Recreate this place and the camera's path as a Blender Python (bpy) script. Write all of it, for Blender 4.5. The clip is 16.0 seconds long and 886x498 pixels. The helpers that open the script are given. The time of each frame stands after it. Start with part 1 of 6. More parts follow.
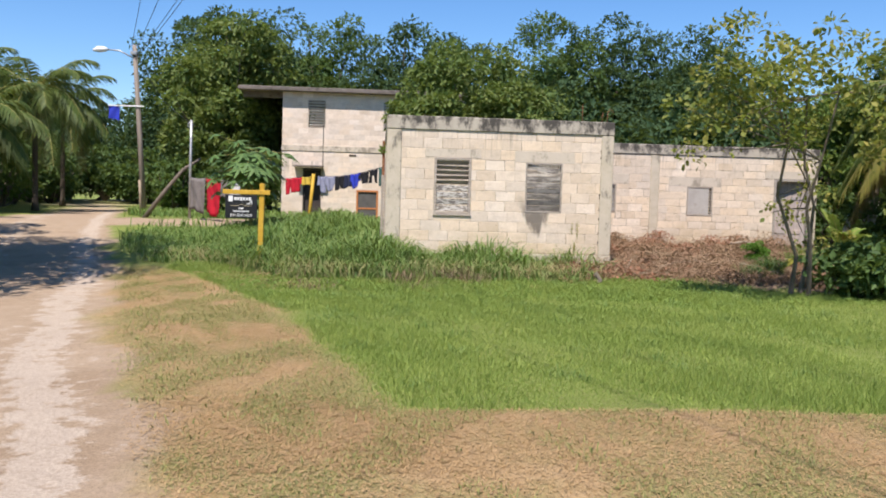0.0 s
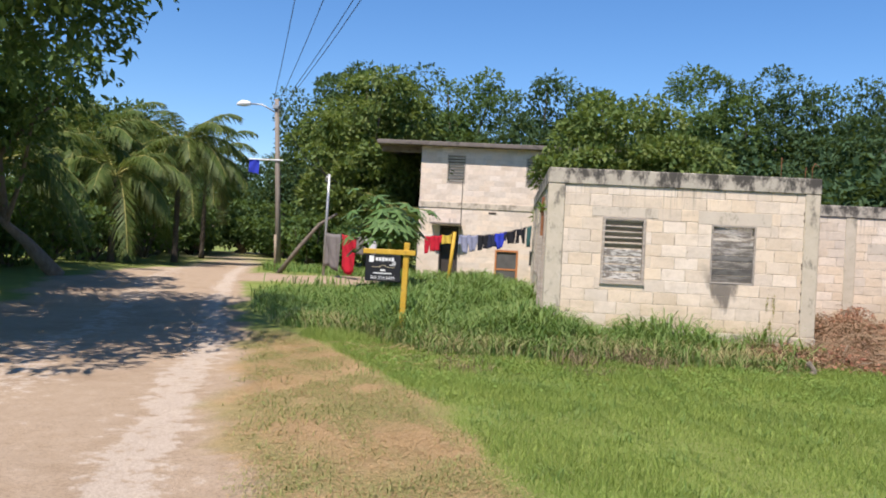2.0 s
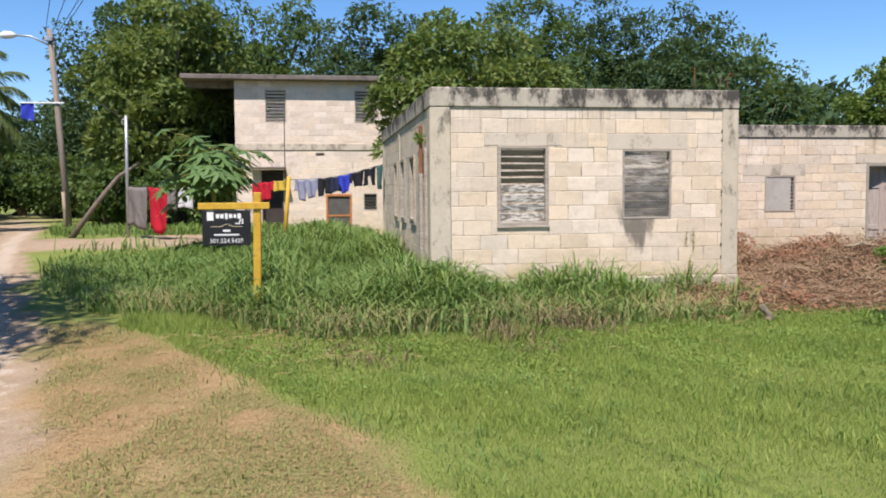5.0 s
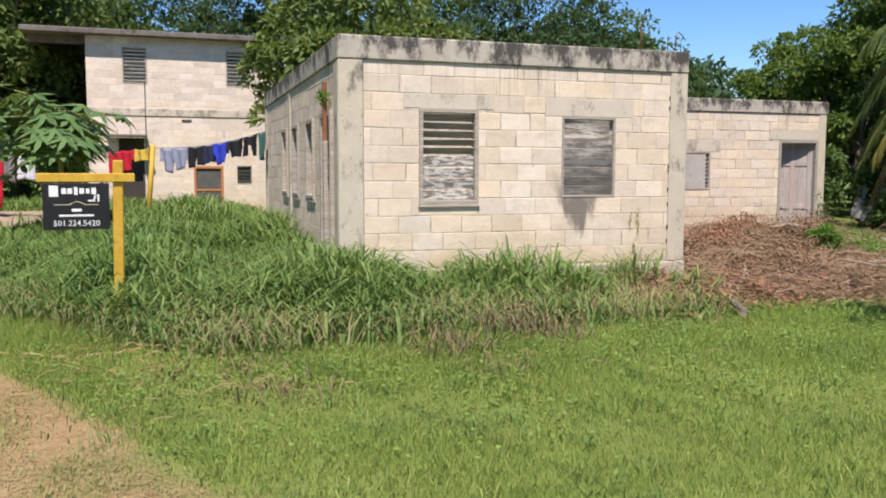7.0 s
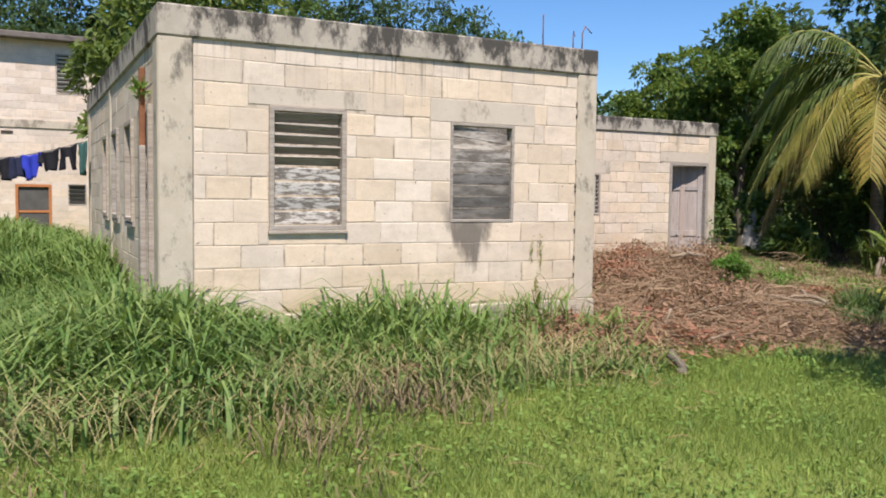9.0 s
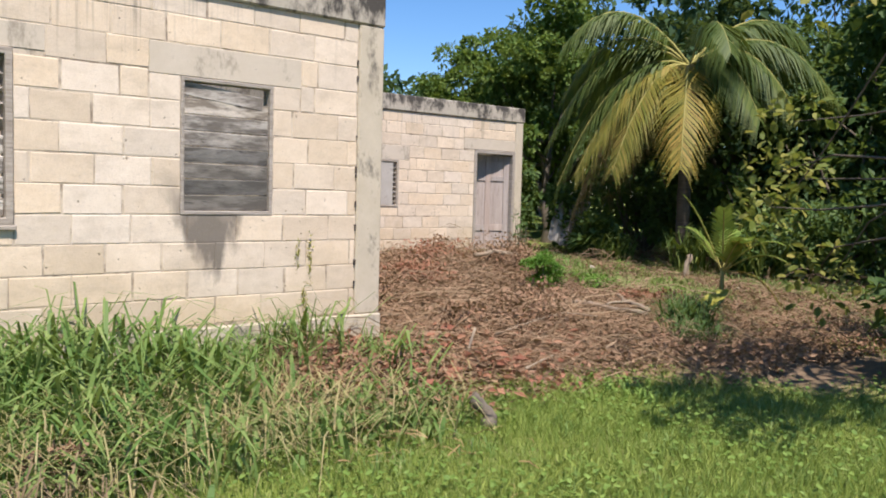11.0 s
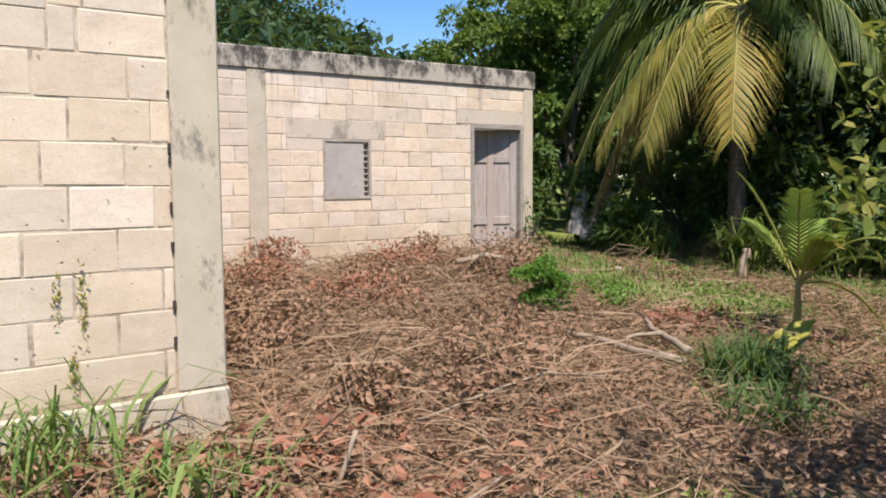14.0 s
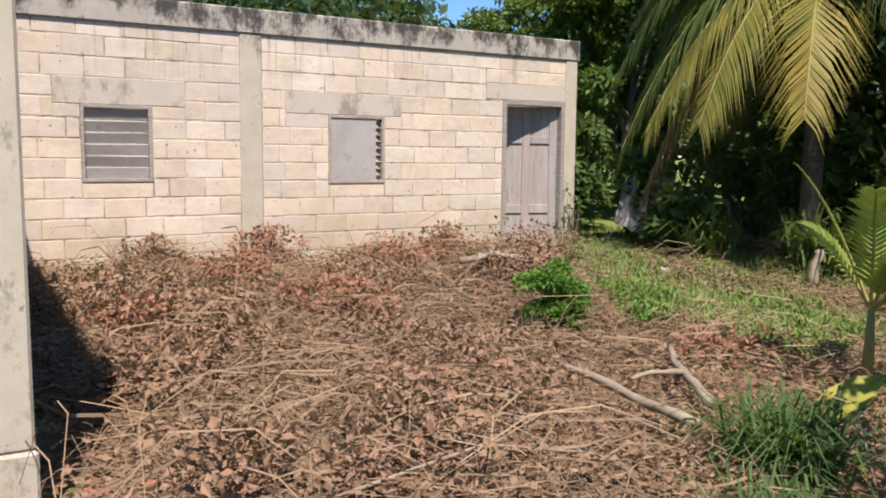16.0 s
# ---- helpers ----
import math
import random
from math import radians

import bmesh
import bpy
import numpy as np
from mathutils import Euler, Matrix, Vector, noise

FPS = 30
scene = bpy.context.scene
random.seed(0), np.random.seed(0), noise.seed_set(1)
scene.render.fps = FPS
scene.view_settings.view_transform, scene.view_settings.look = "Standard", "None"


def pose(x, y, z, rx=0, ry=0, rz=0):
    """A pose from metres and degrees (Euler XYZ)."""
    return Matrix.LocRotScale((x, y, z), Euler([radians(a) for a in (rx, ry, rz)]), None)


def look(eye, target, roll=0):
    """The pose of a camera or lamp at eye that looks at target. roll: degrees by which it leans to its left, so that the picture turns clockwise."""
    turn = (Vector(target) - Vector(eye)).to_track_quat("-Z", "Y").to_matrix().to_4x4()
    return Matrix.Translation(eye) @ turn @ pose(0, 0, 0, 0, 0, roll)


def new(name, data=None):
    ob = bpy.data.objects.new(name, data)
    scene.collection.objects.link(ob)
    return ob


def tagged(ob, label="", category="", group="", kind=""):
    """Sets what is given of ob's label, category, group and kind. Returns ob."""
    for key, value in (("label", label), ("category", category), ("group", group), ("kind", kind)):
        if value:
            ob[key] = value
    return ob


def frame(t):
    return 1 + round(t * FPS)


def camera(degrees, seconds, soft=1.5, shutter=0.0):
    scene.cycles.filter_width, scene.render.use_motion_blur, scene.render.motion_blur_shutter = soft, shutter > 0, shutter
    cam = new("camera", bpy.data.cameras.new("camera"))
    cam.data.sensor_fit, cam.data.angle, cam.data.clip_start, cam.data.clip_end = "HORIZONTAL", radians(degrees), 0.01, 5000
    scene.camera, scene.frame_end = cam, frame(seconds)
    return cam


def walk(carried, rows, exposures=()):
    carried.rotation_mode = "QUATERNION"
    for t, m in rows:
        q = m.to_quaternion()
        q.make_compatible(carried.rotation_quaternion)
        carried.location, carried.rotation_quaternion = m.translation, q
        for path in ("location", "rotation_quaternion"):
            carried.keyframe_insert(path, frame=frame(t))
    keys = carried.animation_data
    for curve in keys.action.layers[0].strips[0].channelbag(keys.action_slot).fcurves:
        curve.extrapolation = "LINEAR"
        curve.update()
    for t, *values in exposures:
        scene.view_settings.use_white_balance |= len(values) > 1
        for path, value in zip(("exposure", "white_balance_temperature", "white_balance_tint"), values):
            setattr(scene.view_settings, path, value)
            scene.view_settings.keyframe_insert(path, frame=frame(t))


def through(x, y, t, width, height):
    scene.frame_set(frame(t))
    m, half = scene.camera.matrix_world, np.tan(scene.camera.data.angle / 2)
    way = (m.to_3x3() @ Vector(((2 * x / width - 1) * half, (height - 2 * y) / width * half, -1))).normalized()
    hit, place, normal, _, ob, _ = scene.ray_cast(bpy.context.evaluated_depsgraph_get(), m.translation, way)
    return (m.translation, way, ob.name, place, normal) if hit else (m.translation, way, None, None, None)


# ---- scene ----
cam = camera(55.5, 16.0, soft=1.9)
EXPOSURE = 0.7
PATH = [
    (0, (5.734, -1.087, 1.111), (5.886, 0.904, 0.993), 1.6),
    (0.5, (5.684, -0.575, 1.137), (5.731, 1.424, 1.067), 1.8),
    (1, (5.57, -0.097, 1.154), (5.595, 1.902, 1.136), 2.3),
    (1.5, (5.428, 0.458, 1.167), (5.396, 2.457, 1.176), 2.5),
    (2, (5.191, 0.976, 1.177), (5.042, 2.97, 1.185), 3.0),
    (2.5, (5.003, 1.508, 1.17), (4.736, 3.49, 1.169), 2.6),
    (3, (4.839, 1.927, 1.175), (4.672, 3.92, 1.148), 3.1),
    (3.5, (4.682, 2.392, 1.197), (4.709, 4.391, 1.139), 3.1),
    (4, (4.527, 2.886, 1.199), (4.636, 4.882, 1.118), 2.1),
    (4.5, (4.324, 3.369, 1.212), (4.508, 5.359, 1.122), 0.2),
    (5, (4.268, 3.876, 1.208), (4.576, 5.848, 1.088), -0.5),
    (5.2, (4.218, 4.009, 1.22), (4.611, 5.966, 1.087), -0.4),
    (7.3, (4.093, 6.188, 1.188), (4.709, 8.081, 0.992), 0.3),
    (7.5, (4.201, 6.397, 1.196), (4.825, 8.285, 0.984), 0.5),
    (8, (4.384, 6.942, 1.186), (5.123, 8.787, 0.969), 0.3),
    (8.5, (4.559, 7.308, 1.133), (5.396, 9.116, 0.963), -0.7),
    (9, (4.808, 7.806, 1.125), (5.71, 9.587, 1.006), 0.7),
    (9.5, (5.102, 8.219, 1.114), (6.148, 9.918, 0.976), 1.2),
    (10, (5.438, 8.59, 1.128), (6.54, 10.25, 0.954), 1.5),
    (10.2, (5.575, 8.738, 1.114), (6.722, 10.368, 0.943), 1.8),
    (12.3, (7.284, 10.225, 1.085), (8.632, 11.7, 0.996), 0.1),
    (12.5, (7.453, 10.35, 1.106), (8.761, 11.862, 1.041), -0.5),
    (13, (7.838, 10.676, 1.083), (9.134, 12.197, 1.018), -1.2),
    (13.5, (8.249, 10.884, 1.065), (9.513, 12.43, 0.953), -1.4),
    (14, (8.632, 11.025, 1.119), (9.818, 12.627, 0.953), -0.4),
    (14.5, (9.018, 11.213, 1.155), (10.23, 12.792, 0.963), -0.8),
    (15, (9.381, 11.256, 1.141), (10.559, 12.859, 0.937), -1.2),
    (15.5, (9.685, 11.433, 1.157), (10.772, 13.096, 0.928), -0.2),
    (16, (9.951, 11.677, 1.179), (10.978, 13.379, 0.96), 0.5),
]
walk(cam, [(t, look(eye, target, roll)) for t, eye, target, roll in PATH], exposures=[(0, EXPOSURE, 6500, 17), (10.2, EXPOSURE, 6500, 17), (12.5, EXPOSURE + 0.07, 6500, 17), (16, EXPOSURE + 0.07, 6500, 17)])

# ---- world and sun ----
TO_SUN = Vector((-0.55, -1.5, 2.85)).normalized()
SUN_EL = math.asin(TO_SUN.z)
SUN_ROT = math.atan2(TO_SUN.x, TO_SUN.y)
world = bpy.data.worlds.new("sky")
scene.world = world
world.use_nodes = True
wn = world.node_tree
sky = wn.nodes.new("ShaderNodeTexSky")
sky.sky_type = "NISHITA"
sky.sun_disc = False
sky.sun_elevation, sky.sun_rotation = SUN_EL, SUN_ROT
sky.air_density, sky.dust_density, sky.ozone_density = 1.0, 0.0, 6.0
deep = wn.nodes.new("ShaderNodeHueSaturation")
deep.inputs["Saturation"].default_value = 1.17
wn.links.new(sky.outputs[0], deep.inputs["Color"])
wn.links.new(deep.outputs[0], wn.nodes["Background"].inputs[0])
wn.nodes["Background"].inputs[1].default_value = 0.098
sun_data = bpy.data.lights.new("sun", "SUN")
sun_data.energy, sun_data.angle, sun_data.color = 4.6, radians(0.6), (1.0, 0.95, 0.86)
sun = new("sun", sun_data)
sun.matrix_world = look(TO_SUN * 60, (0, 0, 0))


# ---- materials ----
def node(nt, kind, **values):
    n = nt.nodes.new(kind)
    for key, value in values.items():
        n.inputs[key].default_value = value
    return n


def mixc(nt, fac, a, b, mode="MIX"):
    n = nt.nodes.new("ShaderNodeMix")
    n.data_type, n.blend_type = "RGBA", mode
    for i, v in ((0, fac), (6, a), (7, b)):
        if isinstance(v, bpy.types.NodeSocket):
            nt.links.new(v, n.inputs[i])
        else:
            n.inputs[i].default_value = v if i == 0 else (*v, 1)
    return n.outputs[2]


def ramp(nt, src, a, b):
    n = nt.nodes.new("ShaderNodeMapRange")
    n.clamp = True
    n.inputs[1].default_value, n.inputs[2].default_value = a, b
    nt.links.new(src, n.inputs[0])
    return n.outputs[0]


def calc(nt, op, a, b=0.0):
    n = nt.nodes.new("ShaderNodeMath")
    n.operation = op
    for i, v in ((0, a), (1, b)):
        if isinstance(v, bpy.types.NodeSocket):
            nt.links.new(v, n.inputs[i])
        else:
            n.inputs[i].default_value = v
    return n.outputs[0]


def spot(nt, stretch=(1, 1, 1)):
    """World position, stretched by the three factors."""
    geo = nt.nodes.new("ShaderNodeNewGeometry")
    m = nt.nodes.new("ShaderNodeVectorMath")
    m.operation = "MULTIPLY"
    m.inputs[1].default_value = stretch
    nt.links.new(geo.outputs["Position"], m.inputs[0])
    return m.outputs[0]


def grain(nt, where, scale, detail=6.0, rough=0.6):
    n = node(nt, "ShaderNodeTexNoise", Scale=scale, Detail=detail, Roughness=rough)
    nt.links.new(where, n.inputs["Vector"])
    return n.outputs["Fac"]


def begin(name, rough=0.9, metal=0.0, spec=0.3):
    m = bpy.data.materials.new(name)
    m.use_nodes = True
    p = m.node_tree.nodes["Principled BSDF"]
    p.inputs["Roughness"].default_value = rough
    p.inputs["Metallic"].default_value = metal
    p.inputs["Specular IOR Level"].default_value = spec
    return m, m.node_tree, p


def bump(nt, p, height, strength, distance=0.01):
    b = node(nt, "ShaderNodeBump", Strength=strength, Distance=distance)
    nt.links.new(height, b.inputs["Height"])
    nt.links.new(b.outputs[0], p.inputs["Normal"])


def plain(name, c1, c2, c3=None, scale=6.0, fine=60.0, rough=0.85, metal=0.0, relief=0.3, stretch=(1, 1, 1), spec=0.3, vary=0.0, crisp=0.15):
    """Two-tone surface with coarse stains, fine grain and relief; vary brightens or darkens whole objects."""
    m, nt, p = begin(name, rough, metal, spec)
    w = spot(nt, stretch)
    big, small = grain(nt, w, scale), grain(nt, w, fine, 4)
    col = mixc(nt, ramp(nt, big, 0.5 - crisp, 0.5 + crisp), c1, c2)
    if c3:
        col = mixc(nt, ramp(nt, grain(nt, w, scale * 2.7, 8, 0.7), 0.56, 0.68), col, c3)
    col = mixc(nt, calc(nt, "MULTIPLY", ramp(nt, small, 0.3, 0.75), 0.35), col, tuple(v * 0.55 for v in c1))
    if vary:
        info = nt.nodes.new("ShaderNodeObjectInfo")
        hsv = node(nt, "ShaderNodeHueSaturation")
        nt.links.new(calc(nt, "ADD", calc(nt, "MULTIPLY", info.outputs["Random"], 2 * vary), 1 - vary), hsv.inputs["Value"])
        nt.links.new(calc(nt, "ADD", calc(nt, "MULTIPLY", info.outputs["Random"], 0.5), 0.78), hsv.inputs["Saturation"])
        nt.links.new(col, hsv.inputs["Color"])
        col = hsv.outputs[0]
    nt.links.new(col, p.inputs["Base Color"])
    bump(nt, p, calc(nt, "ADD", calc(nt, "MULTIPLY", small, 0.5), big), relief)
    return m


def leafy(name, c1, c2, c3, through=0.35, rough=0.55, spread=0.5):
    """Leaves or blades: each island takes its own tone between three; light passes through in part."""
    m, nt, p = begin(name, rough, 0, 0.25)
    geo = nt.nodes.new("ShaderNodeNewGeometry")
    rnd = geo.outputs["Random Per Island"]
    patch = ramp(nt, grain(nt, spot(nt), spread, 3), 0.3, 0.7)
    col = mixc(nt, ramp(nt, rnd, 0.0, 0.8), c1, c2)
    col = mixc(nt, calc(nt, "MULTIPLY", patch, ramp(nt, rnd, 0.25, 1.0)), col, c3)
    nt.links.new(col, p.inputs["Base Color"])
    t = nt.nodes.new("ShaderNodeBsdfTranslucent")
    nt.links.new(mixc(nt, 0.6, col, (0.16, 0.2, 0.02), "MIX"), t.inputs["Color"])
    mx = nt.nodes.new("ShaderNodeMixShader")
    mx.inputs[0].default_value = through
    nt.links.new(p.outputs[0], mx.inputs[1])
    nt.links.new(t.outputs[0], mx.inputs[2])
    nt.links.new(mx.outputs[0], nt.nodes["Material Output"].inputs[0])
    return m


def masonry(name, c1, c2, c3, vary, stain=False, weather=0.5, joints=False):
    """Concrete block: sandy grain, pits, damp blotches, and the soot below the boarded window."""
    m, nt, p = begin(name, 0.93, 0, 0.15)
    w = spot(nt)
    big, mid, fine = grain(nt, w, 1.6, 5), grain(nt, w, 9, 8, 0.7), grain(nt, w, 110, 3)
    col = mixc(nt, ramp(nt, mid, 0.3, 0.7), c1, c2)
    col = mixc(nt, calc(nt, "MULTIPLY", ramp(nt, big, 0.42, 0.75), weather), col, c3)
    info = nt.nodes.new("ShaderNodeObjectInfo")
    hsv = node(nt, "ShaderNodeHueSaturation")
    rnd = info.outputs["Random"]
    nt.links.new(calc(nt, "ADD", calc(nt, "MULTIPLY", rnd, 2 * vary), 1 - vary), hsv.inputs["Value"])
    nt.links.new(calc(nt, "ADD", calc(nt, "MULTIPLY", calc(nt, "FRACT", calc(nt, "MULTIPLY", rnd, 7.3)), 0.3), 0.86), hsv.inputs["Saturation"])
    nt.links.new(col, hsv.inputs["Color"])
    col = hsv.outputs[0]
    drip = ramp(nt, grain(nt, spot(nt, (16, 16, 0.4)), 1.2, 5, 0.6), 0.53, 0.64)
    xyz = nt.nodes.new("ShaderNodeSeparateXYZ")
    nt.links.new(w, xyz.inputs[0])
    high = calc(nt, "MULTIPLY", calc(nt, "MULTIPLY", calc(nt, "MULTIPLY", ramp(nt, xyz.outputs[2], 1.85, 2.3), ramp(nt, xyz.outputs[2], 2.5, 2.45)), ramp(nt, grain(nt, w, 0.8, 3), 0.42, 0.6)), drip)
    col = mixc(nt, calc(nt, "MULTIPLY", high, 0.75), col, (0.2, 0.175, 0.14))
    damp = calc(nt, "MULTIPLY", ramp(nt, calc(nt, "SUBTRACT", calc(nt, "MULTIPLY", big, 1.1), xyz.outputs[2]), -0.1, 0.6), 0.45)
    col = mixc(nt, damp, col, (0.33, 0.24, 0.1))
    if stain:
        wob = calc(nt, "MULTIPLY", calc(nt, "SUBTRACT", grain(nt, spot(nt, (1, 1, 0.45)), 6, 5, 0.6), 0.5), 0.42)
        dx = calc(nt, "ABSOLUTE", calc(nt, "ADD", calc(nt, "SUBTRACT", xyz.outputs[0], 8.75), wob))
        reach = calc(nt, "MULTIPLY", calc(nt, "SUBTRACT", xyz.outputs[2], 0.47), 0.58)
        inside = calc(nt, "ADD", calc(nt, "SUBTRACT", reach, dx), 0.05)
        soot = calc(nt, "MULTIPLY", ramp(nt, inside, -0.02, 0.08), ramp(nt, calc(nt, "ADD", xyz.outputs[2], wob), 1.2, 0.86))
        soot = calc(nt, "MULTIPLY", soot, ramp(nt, xyz.outputs[1], 15.3, 15.1))
        col = mixc(nt, calc(nt, "MULTIPLY", soot, 0.8), col, (0.09, 0.08, 0.07))
    if joints:
        col = mixc(nt, calc(nt, "MULTIPLY", ramp(nt, grain(nt, w, 4, 7, 0.75), 0.47, 0.6), 0.85), col, (0.2, 0.155, 0.115))
    pit = ramp(nt, grain(nt, w, 24, 3, 0.5), 0.69, 0.74)
    col = mixc(nt, calc(nt, "MULTIPLY", pit, 0.75), col, (0.15, 0.12, 0.09))
    grime = ramp(nt, grain(nt, spot(nt, (1, 1, 2.2)), 2.6, 7, 0.7), 0.5, 0.72)
    col = mixc(nt, calc(nt, "MULTIPLY", grime, 0.4), col, (0.34, 0.28, 0.21))
    col = mixc(nt, calc(nt, "MULTIPLY", ramp(nt, fine, 0.52, 0.8), 0.4), col, tuple(v * 0.5 for v in c1))
    nt.links.new(col, p.inputs["Base Color"])
    bump(nt, p, calc(nt, "SUBTRACT", calc(nt, "ADD", calc(nt, "MULTIPLY", fine, 0.25), mid), pit), 0.5, 0.01)
    return m


def moulded(name, c1, c2, dark, low, high):
    """Cast concrete that black mould streaks from its top edge down."""
    m, nt, p = begin(name, 0.92, 0, 0.2)
    w = spot(nt)
    mid, fine = grain(nt, w, 5, 8, 0.7), grain(nt, w, 80, 4)
    col = mixc(nt, ramp(nt, mid, 0.3, 0.7), c1, c2)
    streak = grain(nt, spot(nt, (1, 1, 0.55)), 3.4, 9, 0.75)
    xyz = nt.nodes.new("ShaderNodeSeparateXYZ")
    nt.links.new(w, xyz.inputs[0])
    up = calc(nt, "MULTIPLY", ramp(nt, xyz.outputs[2], low, high), 0.13)
    mould = ramp(nt, calc(nt, "ADD", streak, up), 0.55, 0.66)
    pits = ramp(nt, grain(nt, w, 20, 3, 0.5), 0.7, 0.75)
    mould = calc(nt, "MAXIMUM", mould, calc(nt, "MULTIPLY", pits, 0.8))
    col = mixc(nt, calc(nt, "MULTIPLY", mould, 0.9), col, dark)
    nt.links.new(col, p.inputs["Base Color"])
    bump(nt, p, calc(nt, "ADD", calc(nt, "MULTIPLY", fine, 0.2), mid), 0.3, 0.01)
    return m


M_BLOCK = masonry("concrete_block", (0.63, 0.515, 0.39), (0.72, 0.605, 0.475), (0.54, 0.45, 0.355), 0.1, stain=True)
M_MORTAR = masonry("mortar", (0.55, 0.455, 0.35), (0.63, 0.53, 0.415), (0.48, 0.4, 0.32), 0.02, stain=True, joints=True)
M_FARBLOCK = masonry("pale_block", (0.64, 0.525, 0.425), (0.74, 0.63, 0.52), (0.56, 0.475, 0.4), 0.1, weather=0.35)
M_CAST = moulded("cast_concrete", (0.45, 0.39, 0.295), (0.55, 0.48, 0.375), (0.15, 0.135, 0.11), 1.7, 4.2)
M_BEAM = moulded("mouldy_beam", (0.36, 0.32, 0.26), (0.47, 0.42, 0.34), (0.035, 0.032, 0.03), 2.36, 2.62)
M_LINTEL = moulded("lintel_concrete", (0.5, 0.43, 0.34), (0.57, 0.495, 0.4), (0.27, 0.23, 0.18), 1.0, 4.5)
M_ROOF = plain("roof_slab", (0.13, 0.11, 0.095), (0.22, 0.185, 0.16), (0.07, 0.06, 0.055), 1.5, relief=0.4)
M_WOOD = plain("weathered_wood", (0.31, 0.265, 0.22), (0.47, 0.415, 0.355), (0.15, 0.13, 0.115), 3.0, 30, relief=0.5, stretch=(1, 1, 14), vary=0.15)
M_SLAT = plain("grey_boards", (0.27, 0.235, 0.195), (0.42, 0.375, 0.325), (0.12, 0.11, 0.1), 2.5, 24, relief=0.5, stretch=(1.2, 1, 16), vary=0.22)
M_PEEL = plain("peeling_paint_board", (0.2, 0.175, 0.15), (0.64, 0.6, 0.545), (0.08, 0.07, 0.065), 3.6, 40, relief=0.7, stretch=(2.2, 1, 9), vary=0.2, crisp=0.05)
M_SOOTY = plain("sooty_boards", (0.19, 0.165, 0.14), (0.5, 0.455, 0.4), (0.06, 0.055, 0.05), 2.0, 24, relief=0.6, stretch=(1.5, 1, 7), vary=0.3, crisp=0.07)
sn = M_SOOTY.node_tree
sxyz = sn.nodes.new("ShaderNodeSeparateXYZ")
sn.links.new(spot(sn), sxyz.inputs[0])
sbase = sn.nodes["Principled BSDF"].inputs["Base Color"]
scol = sbase.links[0].from_socket
smoke = ramp(sn, calc(sn, "ADD", sxyz.outputs[2], calc(sn, "MULTIPLY", grain(sn, spot(sn), 4, 5), 0.5)), 1.78, 1.45)
sn.links.new(mixc(sn, calc(sn, "MULTIPLY", smoke, 0.7), scol, (0.085, 0.08, 0.072)), sbase)
M_DOOR = plain("purple_grey_door", (0.36, 0.3, 0.27), (0.47, 0.405, 0.37), (0.22, 0.18, 0.155), 2.0, 25, relief=0.4, stretch=(8, 8, 0.7), vary=0.1)
M_PANEL = plain("zinc_shutter", (0.4, 0.365, 0.325), (0.47, 0.435, 0.39), (0.33, 0.29, 0.25), 3.0, 50, rough=0.6, relief=0.15)
M_PALESLAT = plain("pale_slats", (0.5, 0.46, 0.42), (0.62, 0.58, 0.53), (0.35, 0.31, 0.27), 4, 40, rough=0.7, relief=0.2)
M_YELLOW = plain("yellow_paint", (0.52, 0.3, 0.025), (0.6, 0.38, 0.05), (0.34, 0.2, 0.05), 7, 50, rough=0.6, relief=0.15)
M_SIGN = plain("black_sign", (0.012, 0.012, 0.014), (0.02, 0.02, 0.022), None, 4, 50, rough=0.45, relief=0.05)
M_WHITE = plain("white_print", (0.75, 0.75, 0.73), (0.8, 0.8, 0.78), None, 4, 50, rough=0.6, relief=0.0)
M_GOLDPRINT = plain("beige_print", (0.5, 0.42, 0.25), (0.55, 0.46, 0.3), None, 4, 50, rough=0.6, relief=0.0)
M_RUST = plain("rusty_steel", (0.2, 0.08, 0.04), (0.3, 0.13, 0.06), (0.09, 0.05, 0.04), 9, 70, rough=0.8, relief=0.4)
M_ORANGE = plain("orange_wood", (0.45, 0.17, 0.06), (0.52, 0.22, 0.09), None, 6, 40, relief=0.2)
M_POLE = plain("pole_wood", (0.2, 0.165, 0.13), (0.29, 0.245, 0.2), (0.16, 0.13, 0.11), 2, 25, relief=0.4, stretch=(6, 6, 0.5))
M_METAL = plain("galvanised_steel", (0.42, 0.42, 0.41), (0.5, 0.5, 0.49), (0.3, 0.27, 0.24), 5, 60, rough=0.45, metal=0.6, relief=0.15)
M_WIRE = plain("black_cable", (0.02, 0.02, 0.02), (0.03, 0.03, 0.03), None, 5, 50, rough=0.6, relief=0.0)
M_SCREEN = plain("insect_screen", (0.09, 0.085, 0.08), (0.12, 0.115, 0.11), None, 4, 200, relief=0.1)
M_DARK = plain("dark_interior", (0.05, 0.04, 0.035), (0.07, 0.055, 0.05), None, 3, 30, relief=0.2)
M_BARK = plain("bark", (0.13, 0.105, 0.08), (0.2, 0.165, 0.125), (0.1, 0.085, 0.07), 3, 26, relief=0.8, stretch=(4, 4, 1))
# Dark bark, its tone lowered further to carry the shade on the clearing palm's trunk.
M_PALMBARK = plain("palm_bark", (0.075, 0.058, 0.045), (0.13, 0.105, 0.08), (0.06, 0.045, 0.035), 3, 20, relief=0.8, stretch=(1, 1, 7))
M_DEADWOOD = plain("bleached_wood", (0.26, 0.2, 0.14), (0.37, 0.3, 0.215), (0.25, 0.19, 0.13), 5, 40, relief=0.5)
